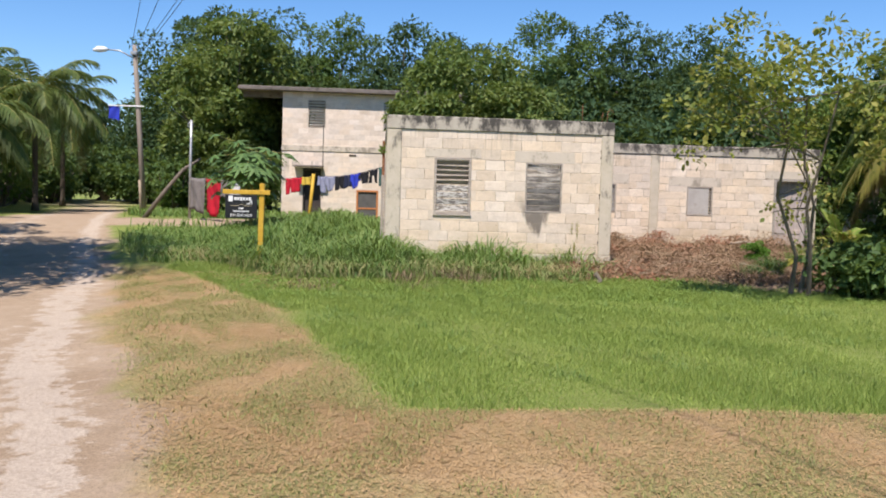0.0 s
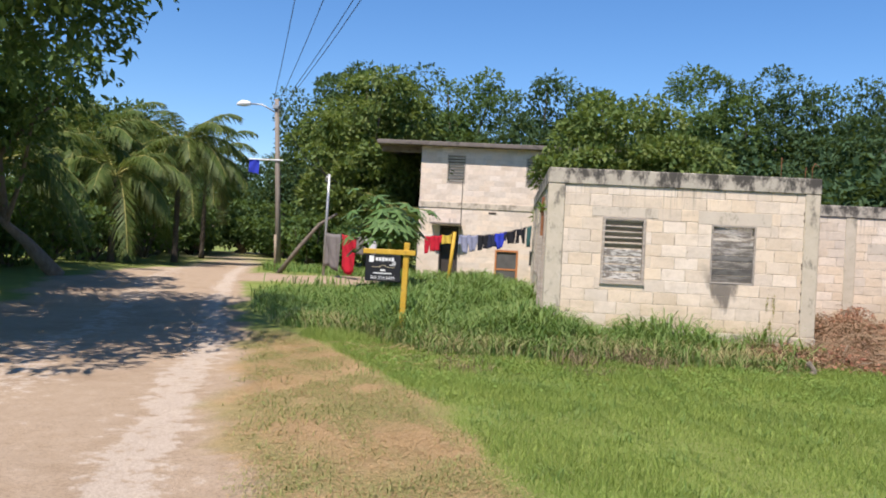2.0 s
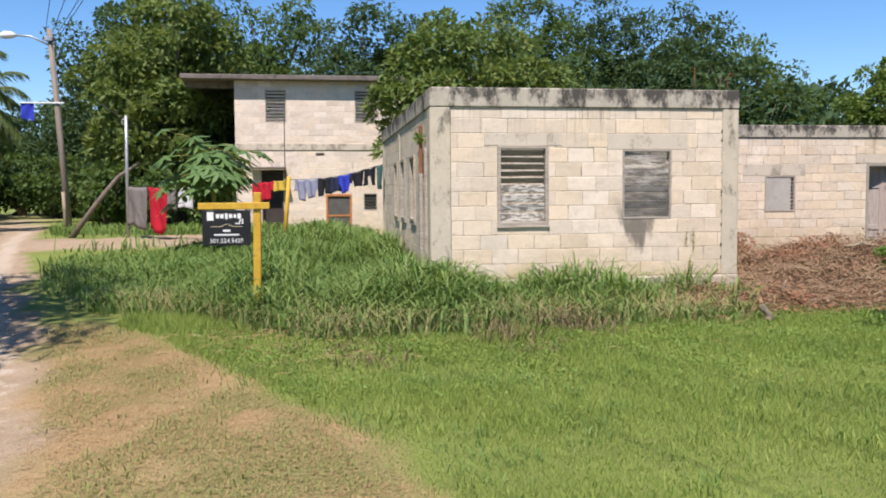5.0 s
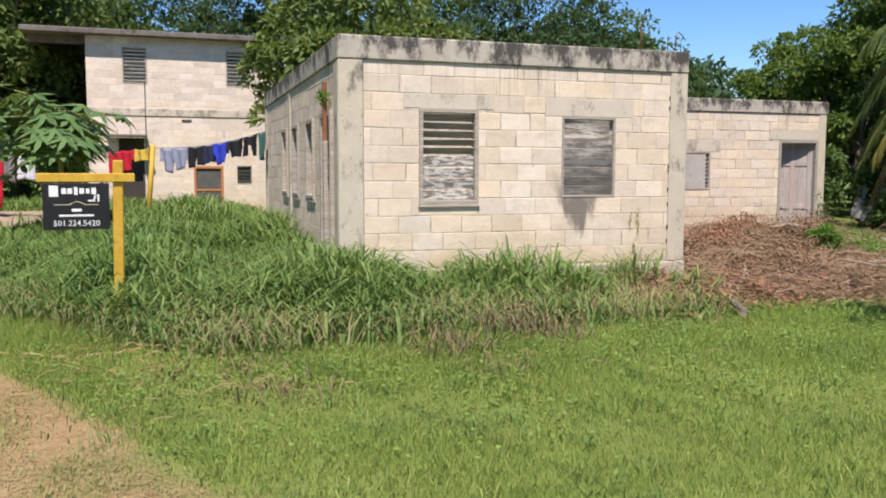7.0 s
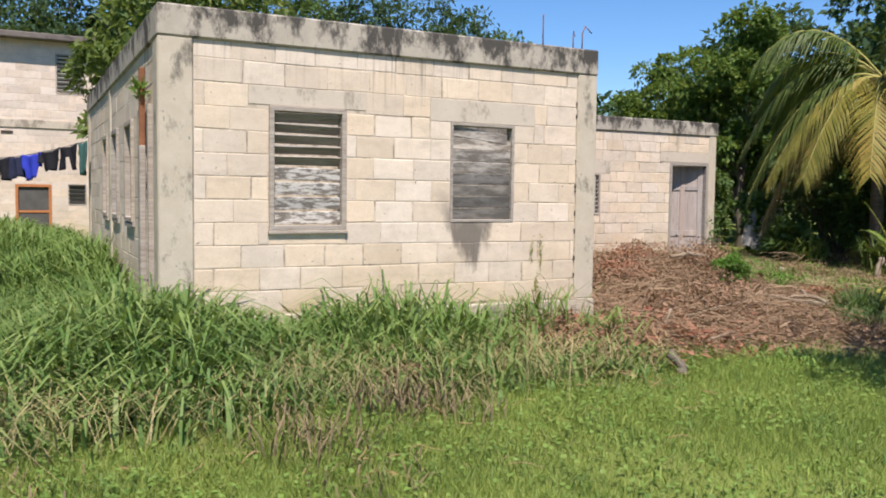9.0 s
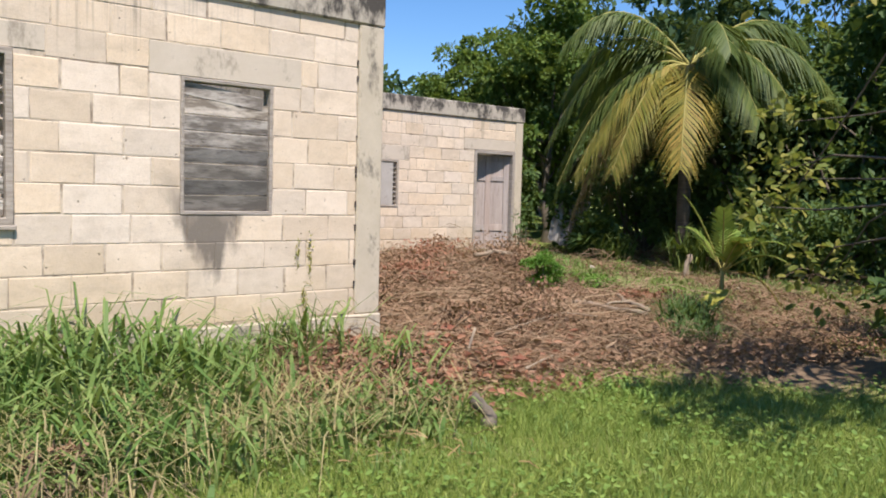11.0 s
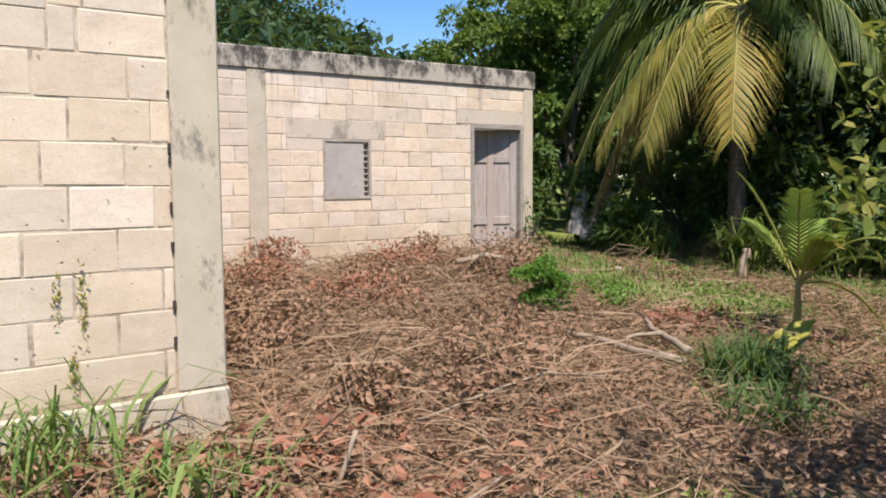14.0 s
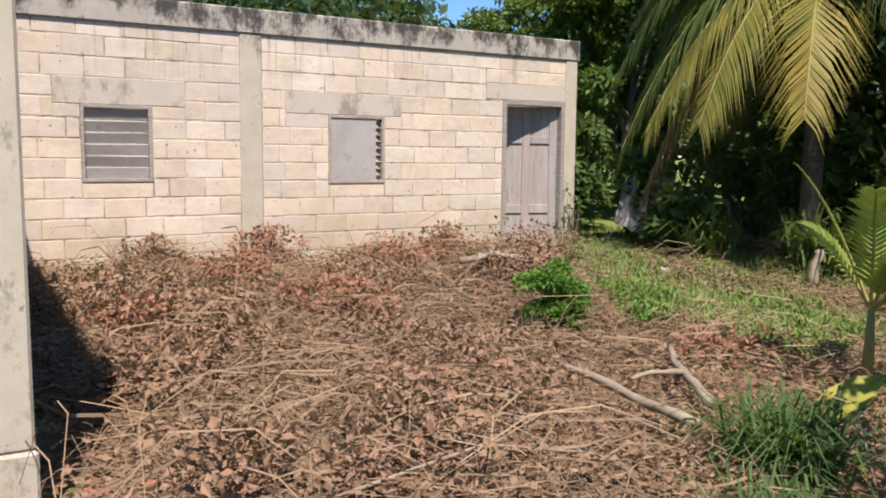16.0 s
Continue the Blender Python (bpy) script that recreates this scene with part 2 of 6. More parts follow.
M_SOILROCK = plain("rubble", (0.4, 0.36, 0.3), (0.5, 0.45, 0.38), (0.3, 0.26, 0.2), 8, 60, relief=0.6)
M_FOREST = leafy("forest_leaves", (0.036, 0.075, 0.032), (0.055, 0.106, 0.046), (0.08, 0.132, 0.056), 0.32, 0.75)
M_MIDLEAF = leafy("mid_tree_leaves", (0.09, 0.15, 0.038), (0.155, 0.22, 0.06), (0.25, 0.28, 0.09), 0.45, 0.62)
M_BRIGHTLEAF = leafy("light_tree_leaves", (0.08, 0.15, 0.03), (0.15, 0.24, 0.05), (0.22, 0.28, 0.07), 0.45, 0.6)
M_CITRUS = leafy("yellow_green_leaves", (0.14, 0.19, 0.04), (0.26, 0.29, 0.07), (0.44, 0.36, 0.09), 0.5, spread=1.4)
M_DARKLEAF = leafy("dark_leaves", (0.066, 0.122, 0.038), (0.1, 0.175, 0.052), (0.15, 0.22, 0.068), 0.45, 0.58)
M_PAPAYA = leafy("papaya_leaves", (0.06, 0.13, 0.04), (0.1, 0.19, 0.055), (0.16, 0.25, 0.09), 0.35, 0.42)
M_FERN = leafy("fern_leaves", (0.09, 0.22, 0.03), (0.14, 0.3, 0.045), (0.19, 0.34, 0.06), 0.4)
M_FROND = leafy("palm_leaflets", (0.057, 0.098, 0.023), (0.098, 0.144, 0.032), (0.172, 0.184, 0.046), 0.3)
M_OLDFROND = leafy("yellowing_leaflets", (0.18, 0.175, 0.03), (0.35, 0.285, 0.045), (0.38, 0.22, 0.06), 0.35, spread=1.5)
M_TURNFROND = leafy("turning_leaflets", (0.14, 0.16, 0.03), (0.27, 0.245, 0.045), (0.42, 0.3, 0.09), 0.35, spread=2.2)
M_DRYFROND = leafy("dry_leaflets", (0.26, 0.18, 0.09), (0.34, 0.25, 0.13), (0.2, 0.12, 0.06), 0.2)
M_RACHIS = plain("frond_rib", (0.3, 0.27, 0.08), (0.36, 0.32, 0.1), None, 4, 40, relief=0.1)
M_TALL = leafy("tall_grass", (0.105, 0.2, 0.048), (0.19, 0.3, 0.078), (0.34, 0.4, 0.14), 0.42, spread=1.1)
M_LAWN = leafy("lawn_grass", (0.15, 0.235, 0.046), (0.27, 0.355, 0.075), (0.43, 0.49, 0.125), 0.38, spread=0.8)
M_HAY = leafy("hay", (0.3, 0.25, 0.11), (0.42, 0.35, 0.17), (0.22, 0.21, 0.08), 0.2, spread=0.9)
M_DRYGRASS = leafy("dry_grass", (0.38, 0.24, 0.11), (0.5, 0.34, 0.17), (0.36, 0.21, 0.1), 0.2, spread=1.4)
M_GREENVERGE = leafy("verge_grass", (0.19, 0.21, 0.06), (0.26, 0.275, 0.085), (0.34, 0.3, 0.125), 0.25, spread=0.7)
M_DEADLEAF = leafy("dead_leaves", (0.19, 0.11, 0.066), (0.36, 0.24, 0.15), (0.29, 0.145, 0.09), 0.15, rough=0.8, spread=0.8)
M_REDLEAF = leafy("red_dead_leaves", (0.27, 0.1, 0.065), (0.42, 0.18, 0.11), (0.33, 0.21, 0.13), 0.25, rough=0.7, spread=1.2)
M_WEED = leafy("lawn_weed_leaves", (0.13, 0.22, 0.042), (0.19, 0.3, 0.06), (0.27, 0.37, 0.09), 0.35)
M_SPROUT = leafy("fresh_palm_leaflets", (0.17, 0.27, 0.05), (0.26, 0.36, 0.07), (0.36, 0.42, 0.09), 0.45)
M_YELLOWLEAF = leafy("yellow_leaf", (0.42, 0.4, 0.06), (0.5, 0.46, 0.08), (0.42, 0.25, 0.1), 0.4, spread=3)
M_MOSS = leafy("wall_moss", (0.36, 0.36, 0.07), (0.46, 0.44, 0.12), (0.3, 0.24, 0.09), 0.3, rough=0.9, spread=6)
M_STRAW = leafy("dead_stems", (0.19, 0.12, 0.07), (0.36, 0.25, 0.15), (0.24, 0.13, 0.08), 0.1, rough=0.8, spread=0.9)
M_DRYTUFT = leafy("withered_blades", (0.12, 0.085, 0.05), (0.26, 0.2, 0.11), (0.18, 0.12, 0.07), 0.1, rough=0.8, spread=2)
M_VINE = leafy("dry_vines", (0.22, 0.15, 0.09), (0.44, 0.32, 0.2), (0.28, 0.16, 0.1), 0.1, rough=0.8, spread=0.9)
M_CLOTH = {}
for word, c in (("red", (0.5, 0.012, 0.03)), ("grey", (0.2, 0.18, 0.17)), ("blue", (0.03, 0.05, 0.45)), ("black", (0.012, 0.012, 0.016)), ("white", (0.6, 0.6, 0.62)), ("pale_blue", (0.27, 0.28, 0.38)), ("yellow", (0.6, 0.42, 0.06)), ("navy", (0.02, 0.025, 0.06)), ("teal", (0.04, 0.11, 0.1))):
    M_CLOTH[word] = plain(word + "_cloth", c, tuple(v * 0.75 for v in c), None, 7, 150, relief=0.3)


# ---- ground shape ----
def smooth(a, b, v):
    s = np.clip((v - a) / (b - a), 0, 1)
    return s * s * (3 - 2 * s)


def wave(x, y, k, seed):
    """Cheap smooth noise for arrays, about -1 to 1."""
    r = np.random.RandomState(seed)
    out = 0
    for _ in range(6):
        a, f, ph = r.uniform(0, 6.283), k * r.uniform(0.6, 1.7), r.uniform(0, 6.283)
        out = out + np.sin((x * np.cos(a) + y * np.sin(a)) * f + ph)
    return out / 3.2


def road_edge(y):
    """x of the road's kerbless east side."""
    return np.interp(y, [-60, 2.8, 7.8, 13.4, 18.7, 24, 34, 46, 70], [25, 4.75, 2.95, 1.4, -0.4, -2.0, -4.7, -8.0, -17])


def verge_edge(y):
    """x where the mown dry verge meets the green lawn."""
    return np.interp(y, [-10, 3.95, 4.2, 5.5, 6.9, 7.6, 9.4, 10.5, 13.1, 15.5], [60, 40, 5.9, 5.58, 5.2, 4.98, 4.37, 3.9, 2.7, 0.9])


def brush_mask(x, y):
    d = np.maximum(np.maximum(10.3 - x, x - 19.4), np.maximum(14.2 - 0.13 * (x - 10) - y, y - 20.4 - 0.5 * np.maximum(x - 17.3, 0)))
    near = np.maximum(np.maximum(8.8 - x, x - 18.5), np.maximum(13.25 + 0.1 * (x - 10) - 1.5 * smooth(10.6, 12.4, x) - y, y - 15.0))
    d = np.minimum(d, near + 0.1)
    thin = 1 - smooth(13.3, 15.8, x) * (0.3 + 0.6 * smooth(-0.3, 0.4, wave(x, y, 1.9, 6)))
    return smooth(0.5, -0.3, d + 0.25 * wave(x, y, 2.2, 5)) * thin


def ground_z(x, y):
    z = -0.25 + 0.2 * smooth(15.5, 20.5, y) + 0.24 * smooth(19.5, 26, y) - 0.5 * smooth(3.2, 5, x) * smooth(27, 30, y) * smooth(16, 12, x)
    z = z + 0.02 * wave(x, y, 0.9, 1) + 0.008 * wave(x, y, 4, 2)
    b = brush_mask(x, y)
    z = z + b * (1 - 0.75 * smooth(11.9, 13.0, x) * smooth(17.5, 16.5, y)) * (0.09 + 0.1 * wave(x, y, 1.7, 3) + 0.065 * wave(x, y, 4.5, 4) + 0.03 * wave(x, y, 11, 7))
    z = z + 0.2 * np.exp(-((x - 15.6) ** 2 + (y - 18.7) ** 2) / 1.6) + 0.12 * np.exp(-((x - 10.8) ** 2 + (y - 14.3) ** 2) / 0.9)
    return z - 0.04 * smooth(0.4, -0.6, np.abs(x - road_edge(y) + 2.2) - 2.2)


def gz(x, y):
    return float(ground_z(np.float64(x), np.float64(y)))


# ---- mesh helpers ----
def raw(name, verts, faces, material, parent=None, label="", smooth_shade=False):
    """A mesh object out of arrays; faces all have the same number of corners."""
    verts, faces = np.asarray(verts, dtype=np.float32), np.asarray(faces, dtype=np.int32)
    me = bpy.data.meshes.new(name)
    n, k = faces.shape
    me.vertices.add(len(verts))
    me.vertices.foreach_set("co", verts.ravel())
    me.loops.add(n * k)
    me.loops.foreach_set("vertex_index", faces.ravel())
    me.polygons.add(n)
    me.polygons.foreach_set("loop_start", np.arange(0, n * k, k, dtype=np.int32))
    me.polygons.foreach_set("loop_total", np.full(n, k, dtype=np.int32))
    me.polygons.foreach_set("use_smooth", np.full(n, smooth_shade))
    me.update(calc_edges=True)
    me.materials.append(material)
    ob = new(name, me)
    ob.parent = parent
    if label:
        ob["label"] = label
    return ob


def part(name, bm, material, parent=None, label="", shade=False):
    bmesh.ops.recalc_face_normals(bm, faces=bm.faces[:])
    me = bpy.data.meshes.new(name)
    bm.to_mesh(me)
    bm.free()
    me.materials.append(material)
    if shade:
        for f in me.polygons:
            f.use_smooth = True
    ob = new(name, me)
    ob.parent = parent
    if label:
        ob["label"] = label
    return ob


def thing(name, label, category, at=(0, 0, 0), group="", kind=""):
    e = new(name)
    e.empty_display_size = 0.2
    e.location = at
    return tagged(e, label, category, group, kind)


def box(bm, a, b, bevel=0.0, rot=None, jitter=0.0):
    """A box from corner a to corner b, with bevelled edges, turned by rot about its middle."""
    a, b = Vector(a), Vector(b)
    mid, size = (a + b) / 2, b - a
    made = bmesh.ops.create_cube(bm, size=1.0)["verts"]
    for v in made:
        v.co = Vector((v.co.x * size.x, v.co.y * size.y, v.co.z * size.z))
    if bevel:
        edges = list({e for v in made for e in v.link_edges})
        made = bmesh.ops.bevel(bm, geom=edges, offset=bevel, segments=1, affect="EDGES")["verts"]
        made = list({v for v in made} | {v for f in bm.faces for v in f.verts if v in made})
    for v in made:
        if jitter:
            v.co += Vector([random.uniform(-jitter, jitter) for _ in range(3)])
        v.co = (rot @ v.co if rot else v.co) + mid
    return bm


def boxed(name, a, b, material, parent=None, label="", bevel=0.006, rot=None, jitter=0.0):
    return part(name, box(bmesh.new(), a, b, bevel, rot, jitter), material, parent, label)


def tube(points, radii, sides=8, cap=True):
    """Vertices and quads of a round tube along points."""
    pts = [Vector(p) for p in points]
    vs, fs = [], []
    side = Vector((1, 0.02, 0.01))
    for i, p in enumerate(pts):
        d = (pts[min(i + 1, len(pts) - 1)] - pts[max(i - 1, 0)]).normalized()
        side = (side - d * side.dot(d))
        side = side.normalized() if side.length > 1e-4 else d.orthogonal().normalized()
        other = d.cross(side)
        for k in range(sides):
            a = 2 * math.pi * k / sides
            vs.append(p + (side * math.cos(a) + other * math.sin(a)) * radii[i])
    for i in range(len(pts) - 1):
        for k in range(sides):
            j = (k + 1) % sides
            fs.append((i * sides + k, i * sides + j, (i + 1) * sides + j, (i + 1) * sides + k))
    return vs, fs


def rod(name, points, radii, material, parent=None, label="", sides=8):
    if not isinstance(radii, (list, tuple)):
        radii = [radii] * len(points)
    vs, fs = tube(points, radii, sides)
    n = len(vs)
    ends = [(vs[:sides], sum((v for v in vs[:sides]), Vector()) / sides), (vs[-sides:], sum((v for v in vs[-sides:]), Vector()) / sides)]
    vs = vs + [ends[0][1], ends[1][1]]
    for k in range(sides):
        j = (k + 1) % sides
        fs.append((j, k, n, n))
        fs.append((n - sides + k, n - sides + j, n + 1, n + 1))
    bm = bmesh.new()
    made = [bm.verts.new(v) for v in vs]
    for f in fs:
        bm.faces.new([made[i] for i in dict.fromkeys(f)])
    return part(name, bm, material, parent, label, shade=True)


# ---- foliage helpers ----
def leaf_quads(centre, way, up, length, width):
    """Folded four-cornered leaves: base, side, tip, side. All arguments are arrays of n rows."""
    side = np.cross(way, up)
    side /= np.linalg.norm(side, axis=1, keepdims=True) + 1e-6
    nrm = np.cross(side, way)
    L, W = length[:, None], width[:, None]
    a = centre
    b = centre + way * L * 0.45 + side * W * 0.5 + nrm * W * 0.12
    c = centre + way * L - nrm * L * 0.12
    d = centre + way * L * 0.45 - side * W * 0.5 + nrm * W * 0.12
    n = len(centre)
    verts = np.stack([a, b, c, d], 1).reshape(-1, 3)
    return verts, np.arange(4 * n).reshape(n, 4)


def units(rs, n):
    v = rs.normal(size=(n, 3))
    return v / np.linalg.norm(v, axis=1, keepdims=True)


def round_leaves(centre, way, up, length, width):
    """Blunt oval leaves with six corners, cupped along the midrib."""
    side = np.cross(way, up)
    side /= np.linalg.norm(side, axis=1, keepdims=True) + 1e-6
    nrm = np.cross(side, way)
    L, W = length[:, None], width[:, None]
    ring = [(0.0, 0.0, 0.0), (0.32, 0.42, 0.12), (0.75, 0.46, 0.1), (1.0, 0.06, -0.1), (0.75, -0.46, 0.1), (0.32, -0.42, 0.12)]
    verts = np.stack([centre + way * L * a + side * W * b + nrm * W * c for a, b, c in ring], 1).reshape(-1, 3)
    return verts, np.arange(6 * len(centre)).reshape(-1, 6)


def crown_leaves(rs, clumps, per, size, squash=0.8, rounded=False):
    """Leaves on the shells of clumps (x, y, z, r), most of them on the upper and outer side."""
    clumps = np.asarray(clumps)
    k = np.repeat(np.arange(len(clumps)), per)
    n = len(k)
    d = units(rs, n)
    d[:, 2] = np.where(rs.rand(n) < 0.6, np.abs(d[:, 2]), d[:, 2])
    r = clumps[k, 3] * (0.55 + 0.5 * rs.rand(n) ** 0.6)
    c = clumps[k, :3] + d * r[:, None] * np.array([1, 1, squash])
    way = d * 0.6 + units(rs, n) * 0.8
    way[:, 2] -= 0.25
    way /= np.linalg.norm(way, axis=1, keepdims=True)
    up = units(rs, n) * 0.7 + np.array([0, 0, 1.0])
    s = size * (0.6 + 0.8 * rs.rand(n))
    return round_leaves(c, way, up, s, s * 0.62) if rounded else leaf_quads(c, way, up, s, s * 0.55)


def limb_path(rs, a, b, wobble, n=5):
    a, b = np.array(a, float), np.array(b, float)
    out = []
    for i in range(n):
        t = i / (n - 1)
        p = a + (b - a) * t + rs.normal(size=3) * wobble * math.sin(math.pi * t)
        out.append(tuple(p))
    return out


def tree(name, x, y, height, spread, trunk_r, seed, material, label, base=0.35, clumps=34, per=130, size=0.3, lean=(0, 0), trunks=1, group="", clump_r=0.24, low=0.0, extra=(), rounded=False):
    """A tree: tapered trunk with limbs to the clumps of its crown, and a crown of separate leaves."""
    rs = np.random.RandomState(seed)
    z0 = gz(x, y) - 0.05
    t = thing(name, label, "tree", (x, y, z0), group)
    cz = height * (base + 1) / 2
    ch = height * (1 - base) / 2
    cl = []
    while len(cl) < clumps:
        d = units(rs, 1)[0]
        rr = rs.rand() ** 0.45
        p = np.array([lean[0] + d[0] * spread * rr, lean[1] + d[1] * spread * rr, cz + d[2] * ch * rr])
        r = spread * clump_r * rs.uniform(0.65, 1.35)
        if p[2] - r * 0.7 > low:
            cl.append((*p, r))
    cl = list(extra) + cl
    vs, fs = [], []

    def add(path, radii, sides):
        v, f = tube(path, radii, sides)
        o = len(vs)
        vs.extend(v)
        fs.extend([tuple(i + o for i in q) for q in f])

    for k in range(trunks):
        off = np.array([rs.uniform(-1, 1), rs.uniform(-1, 1), 0]) * (0.1 * trunks - 0.1)
        top = np.array([lean[0] * 0.7, lean[1] * 0.7, height * (base + 0.25)]) + off * 3.2
        path = limb_path(rs, off, top, 0.03 * height)
        add(path, [trunk_r * (1.25 if i == 0 else 1) * (1 - 0.16 * i) for i in range(5)], 8)
        for c in cl[k::trunks][: max(6, 14 // trunks)]:
            s = path[rs.randint(2, 5)]
            add(limb_path(rs, s, c[:3], 0.05 * spread, 4), [trunk_r * 0.42, trunk_r * 0.3, trunk_r * 0.2, trunk_r * 0.08], 5)
    raw("trunk", [tuple(v) for v in vs], fs, M_BARK, t, smooth_shade=True)
    v, f = crown_leaves(rs, cl, per, size, rounded=rounded)
    raw("crown", v, f, material, t)
    return t


def shrub(name, x, y, height, spread, seed, material, label, n=900, size=0.12, group="", category="shrub"):
    """A bush: thin stems from one foot, leaves along and round their ends."""
    rs = np.random.RandomState(seed)
    z0 = gz(x, y) - 0.03
    t = thing(name, label, category, (x, y, z0), group)
    vs, fs, cl = [], [], []
    for k in range(12):
        a, r = rs.uniform(0, 6.283), spread * rs.rand() ** 0.6
        tip = (r * math.cos(a), r * math.sin(a), height * rs.uniform(0.45, 0.95))
        v, f = tube(limb_path(rs, (0.05 * math.cos(a), 0.05 * math.sin(a), 0), tip, 0.06 * spread, 4), [0.02 * height, 0.014 * height, 0.01 * height, 0.004 * height], 4)
        fs.extend([tuple(i + len(vs) for i in q) for q in f])
        vs.extend(v)
        cl.append((*tip, spread * 0.34))
        cl.append((tip[0] * 0.7, tip[1] * 0.7, tip[2] * 0.5, spread * 0.34))
    raw("stem", [tuple(v) for v in vs], fs, M_BARK, t, smooth_shade=True)
    v, f = crown_leaves(rs, cl, n // 24, size)
    v[:, 2] = np.maximum(v[:, 2], 0.02)
    raw("foliage", v, f, material, t)
    return t


def frond_mesh(rs, length, rise, droop, leaflet, pairs, hang, wide=1.0):
    """Rib and leaflets of one palm frond that leaves the crown along +x."""
    k = 9
    s = np.linspace(0, 1, k)
    pts = [(length * (t - 0.12 * t * t), 0, length * (rise * t - droop * t * t)) for t in s]
    rib = tube(pts, [0.028 * (1 - 0.85 * t) * max(length / 3, 0.35) + 0.003 for t in s], 5)
    u = np.linspace(0.14, 1.0, pairs)
    u = np.repeat(u, 2)
    sgn = np.tile([1.0, -1.0], pairs)
    n = len(u)
    c = np.stack([length * (u - 0.12 * u * u), 0 * u, length * (rise * u - droop * u * u)], 1)
    tan = np.stack([1 - 0.24 * u, 0 * u, rise - 2 * droop * u], 1)
    tan /= np.linalg.norm(tan, axis=1, keepdims=True)
    out = np.stack([0 * u, sgn, 0 * u], 1)
    L = leaflet * (0.45 + 0.9 * np.sin(np.pi * np.clip(u * 0.85 + 0.12, 0, 1))) * (0.85 + 0.3 * rs.rand(n))
    W = 0.058 * wide * leaflet * (0.8 + 0.4 * rs.rand(n))
    way = out * 0.85 + tan * (0.5 + 0.4 * u[:, None]) + np.array([0, 0, 0.12])
    way /= np.linalg.norm(way, axis=1, keepdims=True)
    fall = np.array([0, 0, -1.0]) * (hang * (0.6 + 0.8 * rs.rand(n)))[:, None]
    m1 = c + way * (L * 0.5)[:, None] + fall * (L * 0.22)[:, None]
    m2 = c + way * (L * 0.9)[:, None] + fall * (L * 0.75)[:, None]
    wid = tan * W[:, None]
    verts = np.stack([c - wid * 0.5, c + wid * 0.5, m1 + wid * 0.6, m1 - wid * 0.6, m2], 1).reshape(-1, 3)
    base = np.arange(n)[:, None] * 5
    q = np.concatenate([base + np.array([[0, 1, 2, 3]])], 0)
    tri = base + np.array([[3, 2, 4, 4]])
    return rib, verts, q, tri


def tri_quads(name, verts, quads, tris, material, parent):
    """One mesh of quads and triangles."""
    bm_faces = [tuple(r) for r in quads] + [tuple(r[:3]) for r in tris]
    me = bpy.data.meshes.new(name)
    me.from_pydata([tuple(v) for v in verts], [], bm_faces)
    me.materials.append(material)
    ob = new(name, me)
    ob.parent = parent
    return ob


def palm(name, x, y, height, seed, label, fronds=15, length=2.8, leaflet=0.6, old=4, dry=1, lean=(0, 0), pairs=44, trunk_r=0.13, only=None, group="", slim=1.0):
    """A coconut palm: ringed trunk and a crown of fronds, the old ones hanging."""
    rs = np.random.RandomState(seed)
    z0 = gz(x, y) - 0.05
    t = thing(name, label, "palm tree", (x, y, z0), group)
    k = 14
    pts = [(lean[0] * (i / k) ** 1.5, lean[1] * (i / k) ** 1.5, height * i / k) for i in range(k + 1)]
    rad = [trunk_r * (1.5 if i == 0 else 1.0) * (1 - 0.25 * i / k) * (1.05 if i % 2 else 0.97) for i in range(k + 1)]
    rod("trunk", pts, rad, M_PALMBARK, t, sides=10)
    head = Vector((lean[0], lean[1], height))
    for i in range(fronds):
        age = i / max(fronds - 1, 1)
        turn = i * 137.5 + rs.uniform(-14, 14)
        if only and i < len(only):
            turn, rise, droop, mat_i, reach = only[i]
        else:
            reach = length * rs.uniform(0.88, 1.1)
            rise, droop = 1.25 - 1.2 * age + rs.uniform(-0.1, 0.1), 0.75 + 0.25 * age
            mat_i = 2 if i >= fronds - dry else 1 if i >= fronds - dry - old else 0
        rib, v, q, tr = frond_mesh(rs, reach, rise, droop, leaflet, pairs, 0.75 + 0.6 * age, slim)
        m = Matrix.Translation(head) @ Matrix.Rotation(radians(turn), 4, "Z")
        stem = raw("frond", [tuple(m @ Vector(p)) for p in rib[0]], rib[1], M_RACHIS, t, smooth_shade=True)
        mm = np.array(m)
        v = v @ mm[:3, :3].T + mm[:3, 3]
        tri_quads("frond_foliage", v, q, tr, (M_FROND, M_OLDFROND, M_DRYFROND, M_TURNFROND)[mat_i], stem)
    return t


